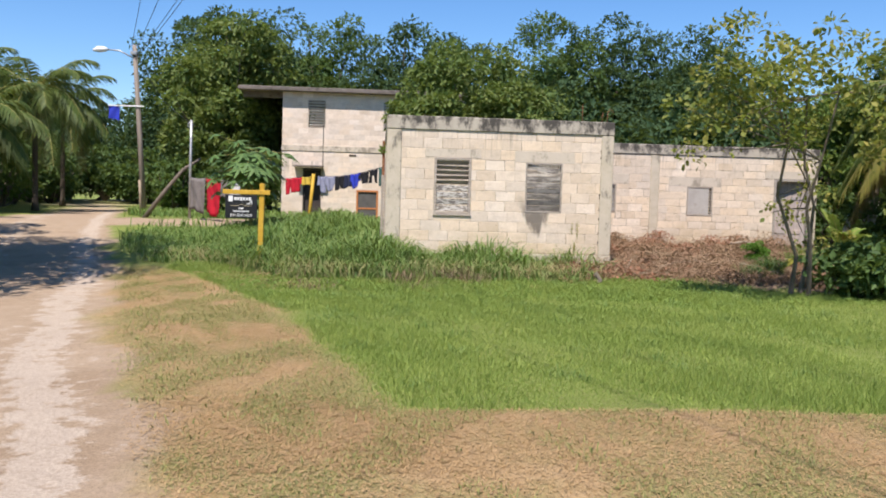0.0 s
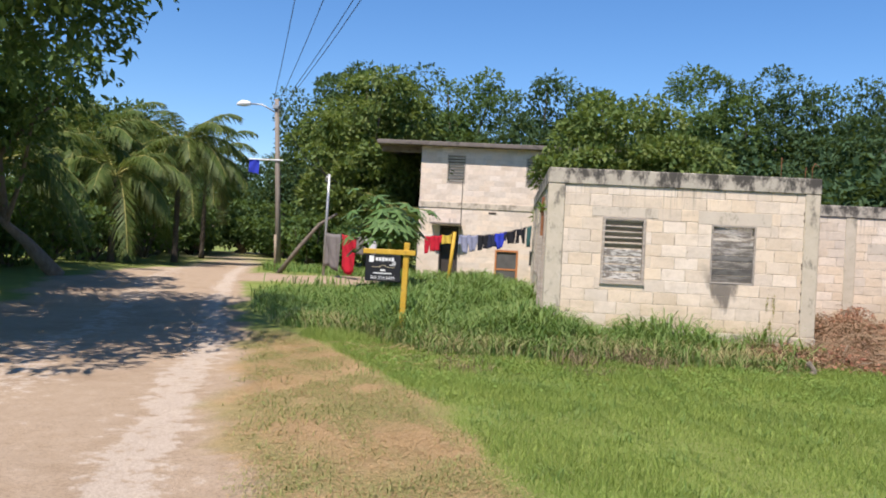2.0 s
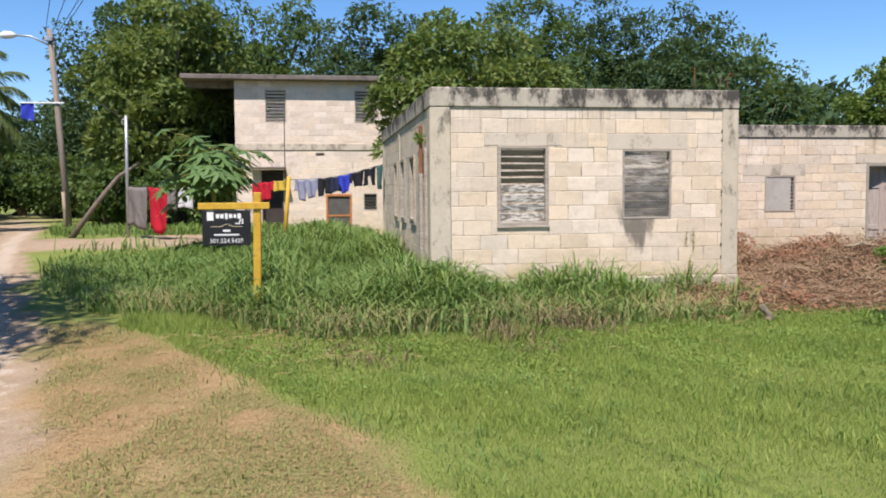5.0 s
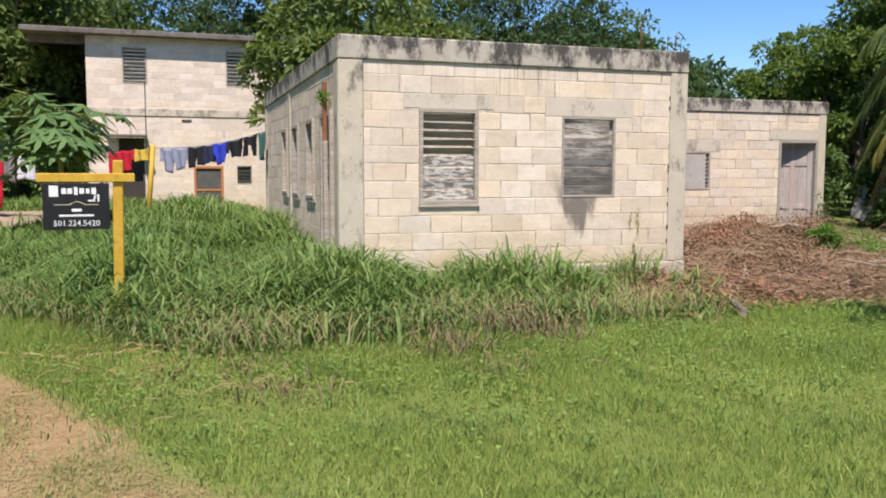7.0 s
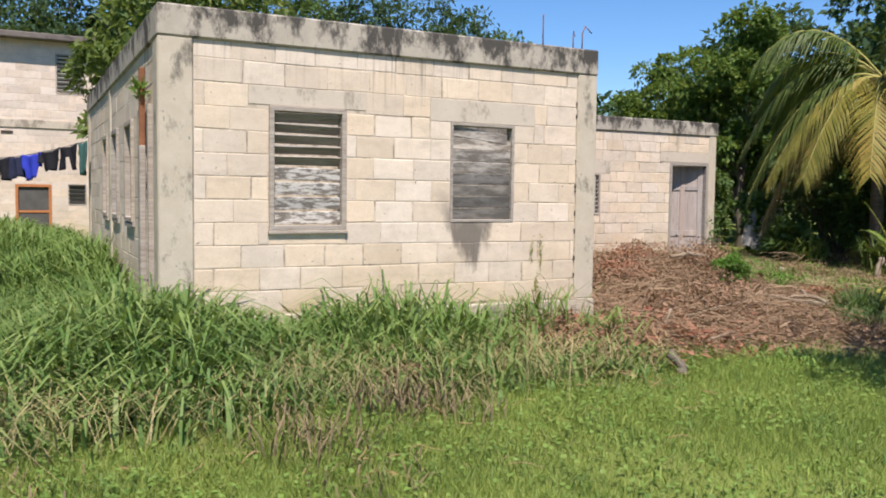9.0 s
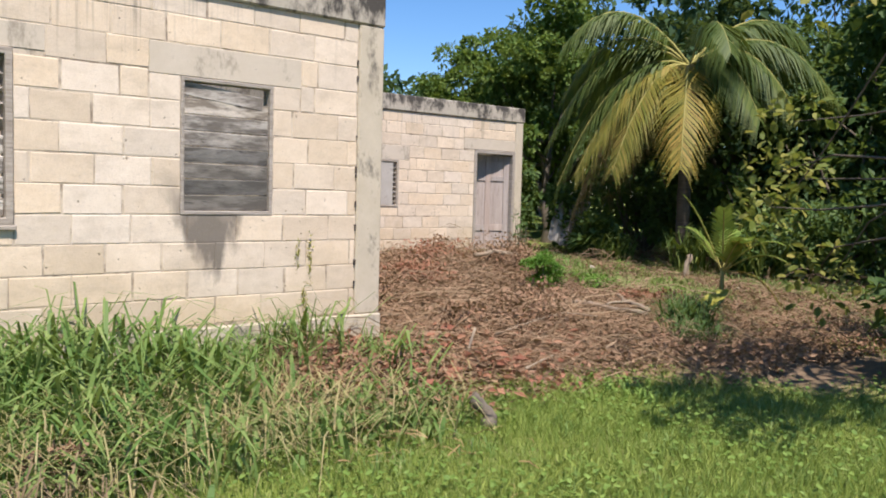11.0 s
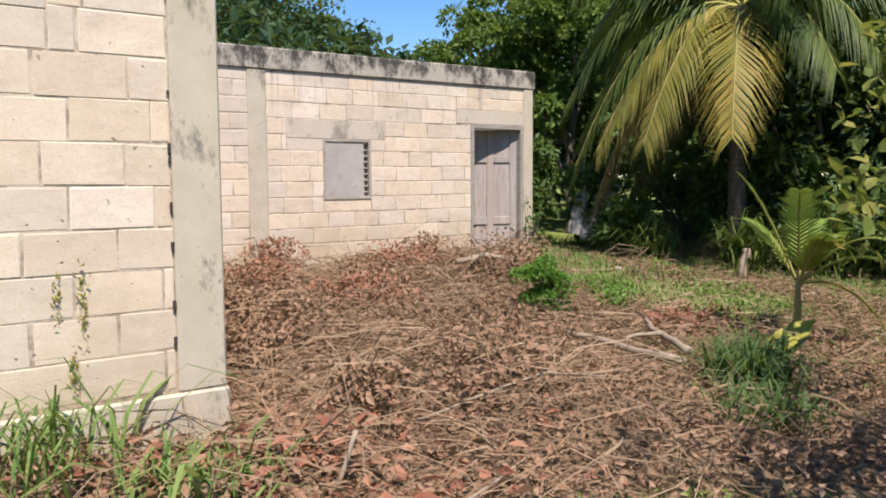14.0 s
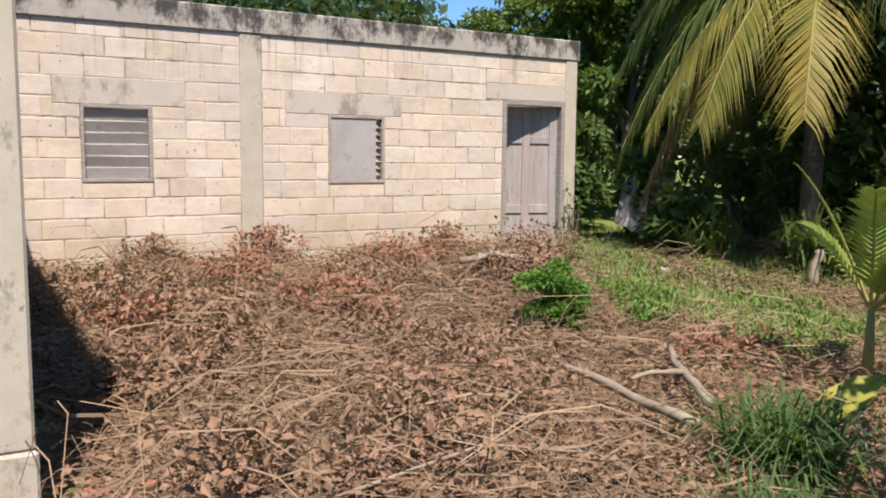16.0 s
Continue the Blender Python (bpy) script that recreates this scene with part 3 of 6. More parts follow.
def blades(name, xs, ys, h, w, bend, material, label, category, seed, parent=None, drop=0.01):
    """Grass: each blade is a bent, tapering strip of two quads and a tip."""
    rs = np.random.RandomState(seed)
    n = len(xs)
    a = rs.uniform(0, 6.283, n)
    d = np.stack([np.cos(a), np.sin(a), 0 * a], 1)
    side = np.stack([-np.sin(a), np.cos(a), 0 * a], 1) * (w * (0.6 + 0.8 * rs.rand(n)))[:, None]
    b = bend * (0.3 + 1.1 * rs.rand(n))
    p0 = np.stack([xs, ys, ground_z(xs, ys) - drop], 1)
    up = np.array([0, 0, 1.0])
    p1 = p0 + up * (h * 0.5)[:, None] + d * (h * b * 0.18)[:, None]
    p2 = p0 + up * (h * (0.88 - 0.12 * b))[:, None] + d * (h * b * 0.55)[:, None]
    p3 = p0 + up * (h * (1.0 - 0.4 * b))[:, None] + d * (h * b * 1.0)[:, None]
    verts = np.stack([p0 - side * 0.5, p0 + side * 0.5, p1 + side * 0.5, p1 - side * 0.5, p2 + side * 0.35, p2 - side * 0.35, p3 + side * 0.05, p3 - side * 0.05], 1).reshape(-1, 3)
    base = np.arange(n)[:, None] * 8
    faces = np.concatenate([base + np.array([[0, 1, 2, 3]]), base + np.array([[3, 2, 4, 5]]), base + np.array([[5, 4, 6, 7]])], 0)
    return tagged(raw(name, verts, faces, material, parent), label, category, kind="stuff")


def spears(name, xs, ys, h, w, material, label, category, seed):
    """Short mown grass: one leaning triangle a blade."""
    rs = np.random.RandomState(seed)
    n = len(xs)
    a = rs.uniform(0, 6.283, n)
    side = np.stack([np.cos(a), np.sin(a), 0 * a], 1) * (w * 0.5)[:, None]
    p0 = np.stack([xs, ys, ground_z(xs, ys) - 0.005], 1)
    tip = p0 + np.stack([rs.normal(size=n) * 0.45 * h, rs.normal(size=n) * 0.45 * h, h], 1)
    verts = np.stack([p0 - side, p0 + side, tip], 1).reshape(-1, 3)
    return tagged(raw(name, verts, np.arange(3 * n).reshape(n, 3), material), label, category, kind="stuff")


# ---- ground: one sheet to the horizon ----
def steps(a, b, fine, far):
    inner = list(np.arange(a, b + 1e-6, fine))
    grow, lo, hi = fine, [a], [b]
    while hi[-1] < far:
        grow *= 1.35
        hi.append(hi[-1] + grow)
        lo.append(lo[-1] - grow)
    return np.array(lo[:0:-1] + inner + hi[1:])


GX, GY = steps(-7, 19, 0.15, 900), steps(-4, 32, 0.15, 900)
px, py = np.meshgrid(GX, GY)
pz = ground_z(px, py)
far = np.hypot(px - 5, py - 15)
pz = np.where(far > 60, pz.clip(-0.3, 0.25), pz)
nx, ny = len(GX), len(GY)
i0 = (np.arange(ny - 1)[:, None] * nx + np.arange(nx - 1)[None, :]).ravel()
ground = raw("ground", np.stack([px, py, pz], -1).reshape(-1, 3), np.stack([i0, i0 + 1, i0 + nx + 1, i0 + nx], 1), bpy.data.materials.new("earth_and_turf"), smooth_shade=True)
tagged(ground, "dirt road, dry mown verge, green lawn and bare soil in one sheet", "ground", kind="structure")
edge = road_edge(py)
rough_edge = 0.22 * wave(px, py, 2.4, 11) + 0.1 * wave(px, py, 7, 12)
road = smooth(0.09, -0.09, px - edge + rough_edge) * smooth(-0.3, 0.3, px - edge + np.interp(py, [22, 33], [4.9, 2.6]) + 2 * rough_edge)
drive = smooth(0.4, -0.4, np.abs(py - 26.6 - 0.35 * px) - 2.6 + 2 * rough_edge) * smooth(-6, -5, px) * smooth(4.2, 2.6, px)
road = np.maximum(road, drive)
lawn = smooth(-0.12, 0.12, px - verge_edge(py) + 0.8 * rough_edge)
lawn = np.maximum(lawn, smooth(13.5, 14.5, py))
lawn = np.maximum(lawn, smooth(0.2, -0.5, px - edge + np.interp(py, [22, 33], [4.9, 2.6])))
bare = smooth(0.1, 0.5, wave(px, py, 1.7, 61)) * smooth(11.6, 12.4, py) * smooth(15.5, 14, py) * smooth(6.5, 5, px)
lawn = lawn * (1 - 0.85 * bare)
brush = brush_mask(px, py)
mask = ground.data.attributes.new("zones", "FLOAT_COLOR", "POINT")
mask.data.foreach_set("color", np.stack([road, lawn, brush, np.ones_like(road)], -1).astype(np.float32).ravel())
lane = px - edge
ruts = np.maximum(np.exp(-((lane + 0.55 + 0.12 * wave(px, py, 1.1, 21)) / 0.26) ** 2), 0.6 * np.exp(-((lane + 2.5 + 0.2 * wave(px, py, 0.8, 22)) / 0.5) ** 2))
rut = ground.data.attributes.new("ruts", "FLOAT", "POINT")
rut.data.foreach_set("value", ruts.astype(np.float32).ravel())

gm = ground.data.materials[0]
gm.use_nodes = True
nt, p = gm.node_tree, gm.node_tree.nodes["Principled BSDF"]
p.inputs["Roughness"].default_value, p.inputs["Specular IOR Level"].default_value = 0.95, 0.1
w = spot(nt)
zones = nt.nodes.new("ShaderNodeAttribute")
zones.attribute_name = "zones"
sep = nt.nodes.new("ShaderNodeSeparateColor")
nt.links.new(zones.outputs["Color"], sep.inputs[0])
rutn = nt.nodes.new("ShaderNodeAttribute")
rutn.attribute_name = "ruts"
blot, mid, fine = grain(nt, w, 0.9, 6), grain(nt, w, 6, 8, 0.7), grain(nt, w, 45, 6, 0.7)
dirt = mixc(nt, ramp(nt, mid, 0.3, 0.7), (0.35, 0.255, 0.17), (0.44, 0.335, 0.24))
dirt = mixc(nt, ramp(nt, blot, 0.5, 0.68), dirt, (0.31, 0.22, 0.145))
chalk = ramp(nt, calc(nt, "ADD", calc(nt, "MULTIPLY", rutn.outputs["Fac"], 0.3), mid), 0.64, 0.7)
dirt = mixc(nt, calc(nt, "MULTIPLY", chalk, 0.65), dirt, (0.55, 0.465, 0.38))
dry = mixc(nt, ramp(nt, mid, 0.3, 0.7), (0.33, 0.215, 0.1), (0.44, 0.295, 0.155))
dry = mixc(nt, calc(nt, "MULTIPLY", ramp(nt, blot, 0.42, 0.6), 0.8), dry, (0.185, 0.19, 0.06))
turf = mixc(nt, ramp(nt, mid, 0.3, 0.7), (0.12, 0.17, 0.03), (0.17, 0.23, 0.04))
turf = mixc(nt, ramp(nt, blot, 0.45, 0.7), turf, (0.18, 0.26, 0.04))
litter = mixc(nt, ramp(nt, mid, 0.3, 0.7), (0.16, 0.105, 0.065), (0.27, 0.185, 0.125))
col = mixc(nt, sep.outputs[1], dry, turf)
col = mixc(nt, sep.outputs[2], col, litter)
col = mixc(nt, sep.outputs[0], col, dirt)
col = mixc(nt, calc(nt, "MULTIPLY", ramp(nt, fine, 0.42, 0.68), 0.42), col, (0.1, 0.075, 0.05))
speck = grain(nt, w, 130, 4, 0.7)
col = mixc(nt, calc(nt, "MULTIPLY", ramp(nt, speck, 0.5, 0.62), calc(nt, "SUBTRACT", 0.45, calc(nt, "MULTIPLY", sep.outputs[0], 0.3))), col, (0.46, 0.36, 0.2))
col = mixc(nt, calc(nt, "MULTIPLY", ramp(nt, speck, 0.48, 0.36), 0.4), col, (0.09, 0.07, 0.04))
nt.links.new(col, p.inputs["Base Color"])
bump(nt, p, calc(nt, "ADD", calc(nt, "MULTIPLY", fine, 0.8), mid), 0.7, 0.03)

# ---- block masonry ----
COURSE, BLOCK = 0.203, 0.406
block_meshes = {}


def block_mesh(wid, hei, kind, material):
    """One block face with chipped, chamfered edges; it stands out of the wall along -y."""
    key = (round(wid, 2), round(hei, 2), kind, material.name)
    if key not in block_meshes:
        rs = np.random.RandomState(int(wid * 100) * 7 + int(hei * 100) * 3 + kind)
        g, c, d = 0.0048, 0.0025, 0.02
        xs, zs = (g, wid - g), (g, hei - g)
        vs = [(x + rs.uniform(-0.004, 0.004), d, z + rs.uniform(-0.003, 0.003)) for z in zs for x in xs]
        vs += [(x, 0.0, z) for x, _, z in vs]
        inner = []
        for z, sz in ((zs[0], 1), (zs[1], -1)):
            for x, sx in ((xs[0], 1), (xs[1], -1)):
                k = c * rs.uniform(0.6, 4.0)
                inner.append((x + sx * k, -0.003 + rs.uniform(-0.0008, 0.0008), z + sz * c * rs.uniform(0.6, 4.0)))
        vs += inner
        ring = [(0, 1), (1, 3), (3, 2), (2, 0)]
        fs = [(a, b, b + 4, a + 4) for a, b in ring] + [(a + 4, b + 4, b + 8, a + 8) for a, b in ring] + [(8, 9, 11, 10)]
        me = bpy.data.meshes.new("block")
        me.from_pydata(vs, [], fs)
        me.materials.append(material)
        block_meshes[key] = me
    return block_meshes[key]


def lay_blocks(wall, runs, z0, z1, holes, material, seed, course=COURSE, block=BLOCK, first=0.0, bond=()):
    """Coursed blocks on a wall's outer face from the top down: runs are stretches between columns, holes are openings
    and lintels, first is the cut top course, bond gives for each course (x limit, joint offset) pairs."""
    rs = random.Random(seed)

    def lay(c0, c1, low, hei):
        ob = new("block", block_mesh(round((c1 - c0) * 100) / 100, round(hei, 2), rs.randint(0, 3), material))
        ob.parent = wall
        ob.matrix_basis = Matrix.Translation((c0, rs.uniform(-0.0015, 0.0015), low + rs.uniform(-0.003, 0.003))) @ Matrix.Rotation(radians(rs.uniform(-0.3, 0.3)), 4, "Y")

    for a, b in runs:
        row, top = 0, z1
        while top > z0 + 0.03:
            hei = min(first if row == 0 and first else course, top - z0)
            low = top - hei
            free = [(a, b)]
            for x0, x1, h0, h1 in holes:
                if h0 < top - 0.02 and h1 > low + 0.02:
                    nxt = []
                    for s, e in free:
                        if x1 <= s or x0 >= e:
                            nxt.append((s, e))
                        else:
                            nxt += [(s, x0), (x1, e)]
                            if h0 > low + 0.035:
                                lay(max(s, x0), min(e, x1), low, h0 - low)
                            if h1 < top - 0.035 and not any(q[2] < top - 0.02 and q[3] > h1 + 0.02 and q[0] < x1 and q[1] > x0 for q in holes):
                                lay(max(s, x0), min(e, x1), h1, top - h1)
                    free = [(s, e) for s, e in nxt if e - s > 0.04]
            for s, e in free:
                shift = (row % 2) * block / 2 + rs.uniform(-0.03, 0.03)
                if row < len(bond):
                    shift = next(v for limit, v in bond[row] if (s + e) / 2 < limit)
                else:
                    shift += a
                cuts, x = [s], shift - 2 * block
                while x < e:
                    if s + 0.05 < x < e - 0.05:
                        cuts.append(x + rs.uniform(-0.015, 0.015))
                    x += block
                cuts.append(e)
                for c0, c1 in zip(cuts, cuts[1:]):
                    lay(c0, c1, low, hei)
            top, row = low, row + 1


def plate(bm, x0, x1, z0, z1, holes, y0, y1):
    """One connected slab between y0 and y1 with rectangular holes through it."""
    xs = sorted({x0, x1, *[min(max(v, x0), x1) for q in holes for v in q[:2]]})
    zs = sorted({z0, z1, *[min(max(v, z0), z1) for q in holes for v in q[2:]]})
    grid = {}
    faces = []
    for i in range(len(xs) - 1):
        for k in range(len(zs) - 1):
            mx, mz = (xs[i] + xs[i + 1]) / 2, (zs[k] + zs[k + 1]) / 2
            if any(q[0] < mx < q[1] and q[2] < mz < q[3] for q in holes):
                continue
            ring = []
            for a, c in ((i, k), (i + 1, k), (i + 1, k + 1), (i, k + 1)):
                if (a, c) not in grid:
                    grid[a, c] = bm.verts.new((xs[a], y0, zs[c]))
                ring.append(grid[a, c])
            faces.append(bm.faces.new(ring))
    made = bmesh.ops.extrude_face_region(bm, geom=faces)["geom"]
    for v in made:
        if isinstance(v, bmesh.types.BMVert):
            v.co.y = y1
    bmesh.ops.reverse_faces(bm, faces=faces)
    return bm


def wall_core(name, m, length, z0, z1, holes, material, parent, thick=0.15, label=""):
    """The wall behind the blocks, with its openings cut right through."""
    ob = part(name, plate(bmesh.new(), 0.0, length, z0, z1, holes, 0.0, thick), material, parent, label)
    ob.matrix_basis = m
    return ob


def local(name, m, a, b, material, parent, label="", bevel=0.008, rot=None, jitter=0.0):
    ob = boxed(name, a, b, material, parent, label, bevel, rot, jitter)
    ob.matrix_basis = m
    return ob


def framed(name, m, x0, x1, z0, z1, parent, material, thick=0.05, depth=0.09, out=0.02, label="", sill=True):
    """A window or door frame in one piece, a little proud of the wall."""
    low = z0 + thick if sill else z0 - 1
    ob = part(name, plate(bmesh.new(), x0 + 0.001, x1 - 0.001, z0 + 0.001, z1 - 0.001, [(x0 + thick, x1 - thick, low, z1 - thick)], -out, depth), material, parent, label)
    mod = ob.modifiers.new("worn_edge", "BEVEL")
    mod.width, mod.segments = 0.004, 1
    ob.matrix_basis = m
    return ob


def slats(frame_ob, x0, x1, z0, z1, count, tilt, material, name="slat", depth=0.045, fill=1.0, gone=()):
    pitch = (z1 - z0) / count
    for k in range(count):
        if k in gone:
            continue
        zc = z0 + pitch * (k + 0.5)
        rs = random.Random(k * 7 + int(x0 * 50))
        rot = Matrix.Rotation(radians(tilt + rs.uniform(-4, 4)), 3, "X") @ Matrix.Rotation(radians(rs.uniform(-0.8, 0.8)), 3, "Y")
        h = pitch * fill
        ob = boxed(name, (x0, depth - 0.008, zc - h / 2), (x1, depth + 0.008, zc + h / 2), material, frame_ob, bevel=0.003, rot=rot, jitter=0.002)
    return frame_ob


# ---- the unfinished block house ----
house = thing("unfinished_house", "roofless single-storey house of bare beige concrete blocks with mould-blackened ring beam", "house")
BASE, UNDER, TOP = 0.1, 2.42, 2.68
MF = Matrix.Translation((5.86, 15.0, 0))
f_holes = [(0.896, 1.602, 0.832, 1.911), (2.66, 3.371, 0.9, 1.856)]
front = wall_core("wall", MF, 4.34, -0.5, UNDER, f_holes, M_MORTAR, house, label="front wall of mortared concrete blocks")
for a, b in ((0.0, 0.26), (4.12, 4.34)):
    local("column", MF, (a - (0.02 if a == 0 else 0), -0.022, BASE), (b + (0.02 if a > 0 else 0), 0.02, UNDER), M_CAST, house, "smooth cast concrete corner column", 0.012)
local("ring_beam", MF, (-0.025, -0.03, UNDER), (4.365, 0.17, TOP), M_BEAM, house, "cast concrete ring beam black with mould", 0.014)
local("plinth", MF, (-0.03, -0.035, -0.5), (4.37, -0.001, BASE), M_CAST, house, "", 0.012)
f_lintels = [(0.72, 1.785, 1.912, 2.074), (2.44, 3.6, 1.857, 2.074)]
for a, b, c, d in f_lintels:
    local("lintel", MF, (a, -0.005, c + 0.002), (b, 0.04, d - 0.002), M_LINTEL, house, "", 0.003)

rs = random.Random(17)
# Solid dark slivers paint the shade of open gaps along the column joint.
for k in range(10):
    z, h, w = rs.uniform(0.2, 2.2), rs.uniform(0.015, 0.06), rs.uniform(0.001, 0.005)
    local("joint_gap", MF, (4.108 - w, -0.016, z), (4.119, -0.004, z + h), M_DARK, house, "solid dark sliver standing in for the shade of a gap beside the column", 0.003, jitter=0.003)
w1 = framed("window", MF, *f_holes[0][:4], house, M_WOOD, 0.045, 0.1, 0.025, "half-open wooden louvre window with peeling white lower boards")
slats(w1, 0.945, 1.553, 1.4, 1.862, 5, 48, M_SLAT, "louvre_slat", 0.05, 1.12)
slats(w1, 0.945, 1.553, 0.88, 1.39, 4, 4, M_PEEL, "board", 0.03, 0.86)
boxed("sill", (0.885, -0.033, 0.8), (1.615, 0.05, 0.832), M_WOOD, w1, "", 0.006)
w2 = framed("window", MF, *f_holes[1][:4], house, M_WOOD, 0.028, 0.1, 0.008, "boarded-up window of grey sooty planks")
slats(w2, 2.69, 3.342, 0.93, 1.825, 8, 6, M_SOOTY, "board", 0.03, 0.93, gone=(7,))
boxed("board", (2.692, 0.018, 1.70), (3.3, 0.032, 1.795), M_SOOTY, w2, "slipped top board leaving a dark gap", 0.003, Matrix.Rotation(radians(6.5), 3, "Y"))

MB = Matrix.Translation((10.205, 20.355, 0))
b_holes = [(0.955, 1.615, 0.9, 1.645), (3.495, 4.185, 0.865, 1.625), (5.83, 6.815, -0.3, 1.885)]
back = wall_core("wall", MB, 6.99, -0.5, UNDER, b_holes, M_MORTAR, house, label="rear wing wall of mortared concrete blocks")
for a, b in ((2.505, 2.74), (6.815, 7.0)):
    local("column", MB, (a, -0.018, -0.3), (b, 0.02, UNDER), M_CAST, house, "smooth cast concrete column", 0.012)
local("ring_beam", MB, (0.02, -0.03, UNDER), (7.03, 0.17, TOP), M_BEAM, house, "cast concrete ring beam black with mould", 0.014)
b_lintels = [(0.72, 1.94, 1.646, 1.9), (3.0, 4.4, 1.626, 1.862), (5.58, 6.812, 1.886, 2.08)]
for a, b, c, d in b_lintels:
    local("lintel", MB, (a, -0.005, c + 0.002), (b, 0.04, d - 0.002), M_LINTEL, house, "", 0.003)
wa = framed("window", MB, *b_holes[0], house, M_WOOD, 0.035, 0.1, 0.012, "closed grey wooden louvre window")
slats(wa, 0.99, 1.58, 0.935, 1.61, 6, 14, M_PANEL, "louvre_slat", 0.035, 0.93)
wb = framed("window", MB, *b_holes[1], house, M_WOOD, 0.035, 0.1, 0.012, "window closed by a flat grey sheet with a dark gap beside it")
boxed("shutter", (3.53, 0.0, 0.9), (4.08, 0.016, 1.59), M_PANEL, wb, "flat grey sheet", 0.004)
slats(wb, 4.085, 4.15, 0.9, 1.59, 9, 50, M_WOOD, "louvre_slat", 0.05, 0.9)

door = framed("door", MB, 5.83, 6.815, -0.1, 1.883, house, M_WOOD, 0.06, 0.1, 0.015, "weathered purple-grey panelled wooden door in its frame", sill=False)
leaf = boxed("door_leaf", (5.892, 0.085, -0.08), (6.753, 0.12, 1.82), M_DOOR, door, "door leaf standing a little ajar", 0.004)
leaf.matrix_basis = Matrix.Translation((6.753, 0.085, 0)) @ Matrix.Rotation(radians(-15), 4, "Z") @ Matrix.Translation((-6.753, -0.085, 0))
for a, b in ((5.892, 6.0), (6.27, 6.375), (6.645, 6.753)):
    boxed("stile", (a, 0.066, -0.07), (b, 0.0848, 1.815), M_DOOR, leaf, "", 0.004)
for c, d in ((0.45, 0.56), (1.35, 1.44), (1.7, 1.81)):
    for a, b in ((6.001, 6.269), (6.376, 6.644)):
        boxed("rail", (a, 0.068, c), (b, 0.0848, d), M_DOOR, leaf, "", 0.004)

ML = Matrix.Translation((5.86, 22.4, 0)) @ Matrix.Rotation(radians(-90), 4, "Z")
l_holes = [(6.35, 7.05, -0.3, 1.9), (5.1, 5.7, 0.85, 1.88), (3.75, 4.35, 0.85, 1.88), (2.55, 3.15, 0.85, 1.88)]
left = wall_core("wall", ML, 7.38, -0.5, UNDER, l_holes, M_MORTAR, house, label="side wall of concrete blocks with a row of openings")
for a, b in ((0.0, 0.22), (3.3, 3.5), (7.12, 7.379)):
    local("column", ML, (a, -0.02, -0.3), (b, 0.02, UNDER), M_CAST, house, "cast concrete column", 0.012)
local("ring_beam", ML, (-0.02, -0.028, UNDER), (7.36, 0.17, TOP - 0.003), M_BEAM, house, "cast concrete ring beam black with mould", 0.014)
for h in l_holes[1:]:
    wl = framed("window", ML, *h, house, M_WOOD, 0.05, 0.1, 0.035, "empty window opening with a weathered wooden frame")
    boxed("sill", (h[0] - 0.04, -0.03, h[2] - 0.05), (h[1] + 0.04, 0.05, h[2] - 0.003), M_WOOD, wl, "", 0.006)
dl = framed("door", ML, 6.35, 7.05, -0.3, 1.9, house, M_WOOD, 0.07, 0.11, 0.05, "open doorway with a split grey wooden frame", sill=False)
boxed("loose_plank", (6.9, -0.11, -0.3), (6.98, -0.06, 1.55), M_WOOD, dl, "", 0.006)
boxed("rusty_strip", (6.86, -0.1, 1.5), (6.91, -0.05, 2.22), M_RUST, dl, "rust-red metal strip", 0.006)

MR = Matrix.Translation((10.2, 15.175, 0)) @ Matrix.Rotation(radians(90), 4, "Z")
right = wall_core("wall", MR, 7.2, -0.5, UNDER, [], M_MORTAR, house, label="plain inner side wall")
local("ring_beam", MR, (-0.001, -0.028, UNDER), (5.17, 0.17, TOP - 0.004), M_BEAM, house, "", 0.014)
local("wall", Matrix.Translation((6.02, 22.25, 0)), (0, 0, -0.5), (4.02, 0.15, TOP), M_MORTAR, house, "plain rear wall", 0.01)
local("wall", Matrix.Translation((17.045, 20.51, 0)), (0, 0, -0.5), (0.15, 4.5, TOP - 0.002), M_MORTAR, house, "plain end wall", 0.01)
local("wall", Matrix.Translation((10.21, 24.87, 0)), (0, 0, -0.5), (6.83, 0.15, TOP - 0.004), M_MORTAR, house, "plain rear wall", 0.01)
for x, y, h, hook in ((9.6, 15.08, 0.3, 0.0), (10.1, 15.1, 0.26, 0.12), (10.0, 15.12, 0.2, 0.02)):
    rod("rebar", [(x, y, TOP - 0.1), (x, y, TOP + h * 0.7), (x + hook * 0.3, y, TOP + h), (x + hook, y, TOP + h * 0.75 + (0.1 if hook == 0 else 0))], 0.007, M_RUST, house, "bent rusty reinforcing bar", 6)


# ---- the two-storey house behind ----
far_house = thing("two_storey_house", "pale unpainted two-storey block house with a flat overhanging roof slab", "house")
MH = Matrix.Translation((1.8, 33.0, 0))
h_holes = [(1.0, 1.7, 3.82, 4.9), (4.0, 4.7, 3.82, 4.9), (0.84, 1.56, 0.0, 2.2), (2.98, 3.86, -0.7, 1.38), (4.27, 4.73, 0.82, 1.4)]
hw = wall_core("wall", MH, 8.6, -0.9, 5.2, h_holes, M_FARBLOCK, far_house, label="facade of pale concrete blocks")
local("floor_band", MH, (-0.02, -0.03, 2.88), (8.6, 0.02, 3.1), M_LINTEL, far_house, "rendered concrete floor band", 0.01)
local("roof", MH, (-1.7, -0.35, 5.2), (9.2, 7, 5.36), M_ROOF, far_house, "thin dark-stained concrete roof slab", 0.02)
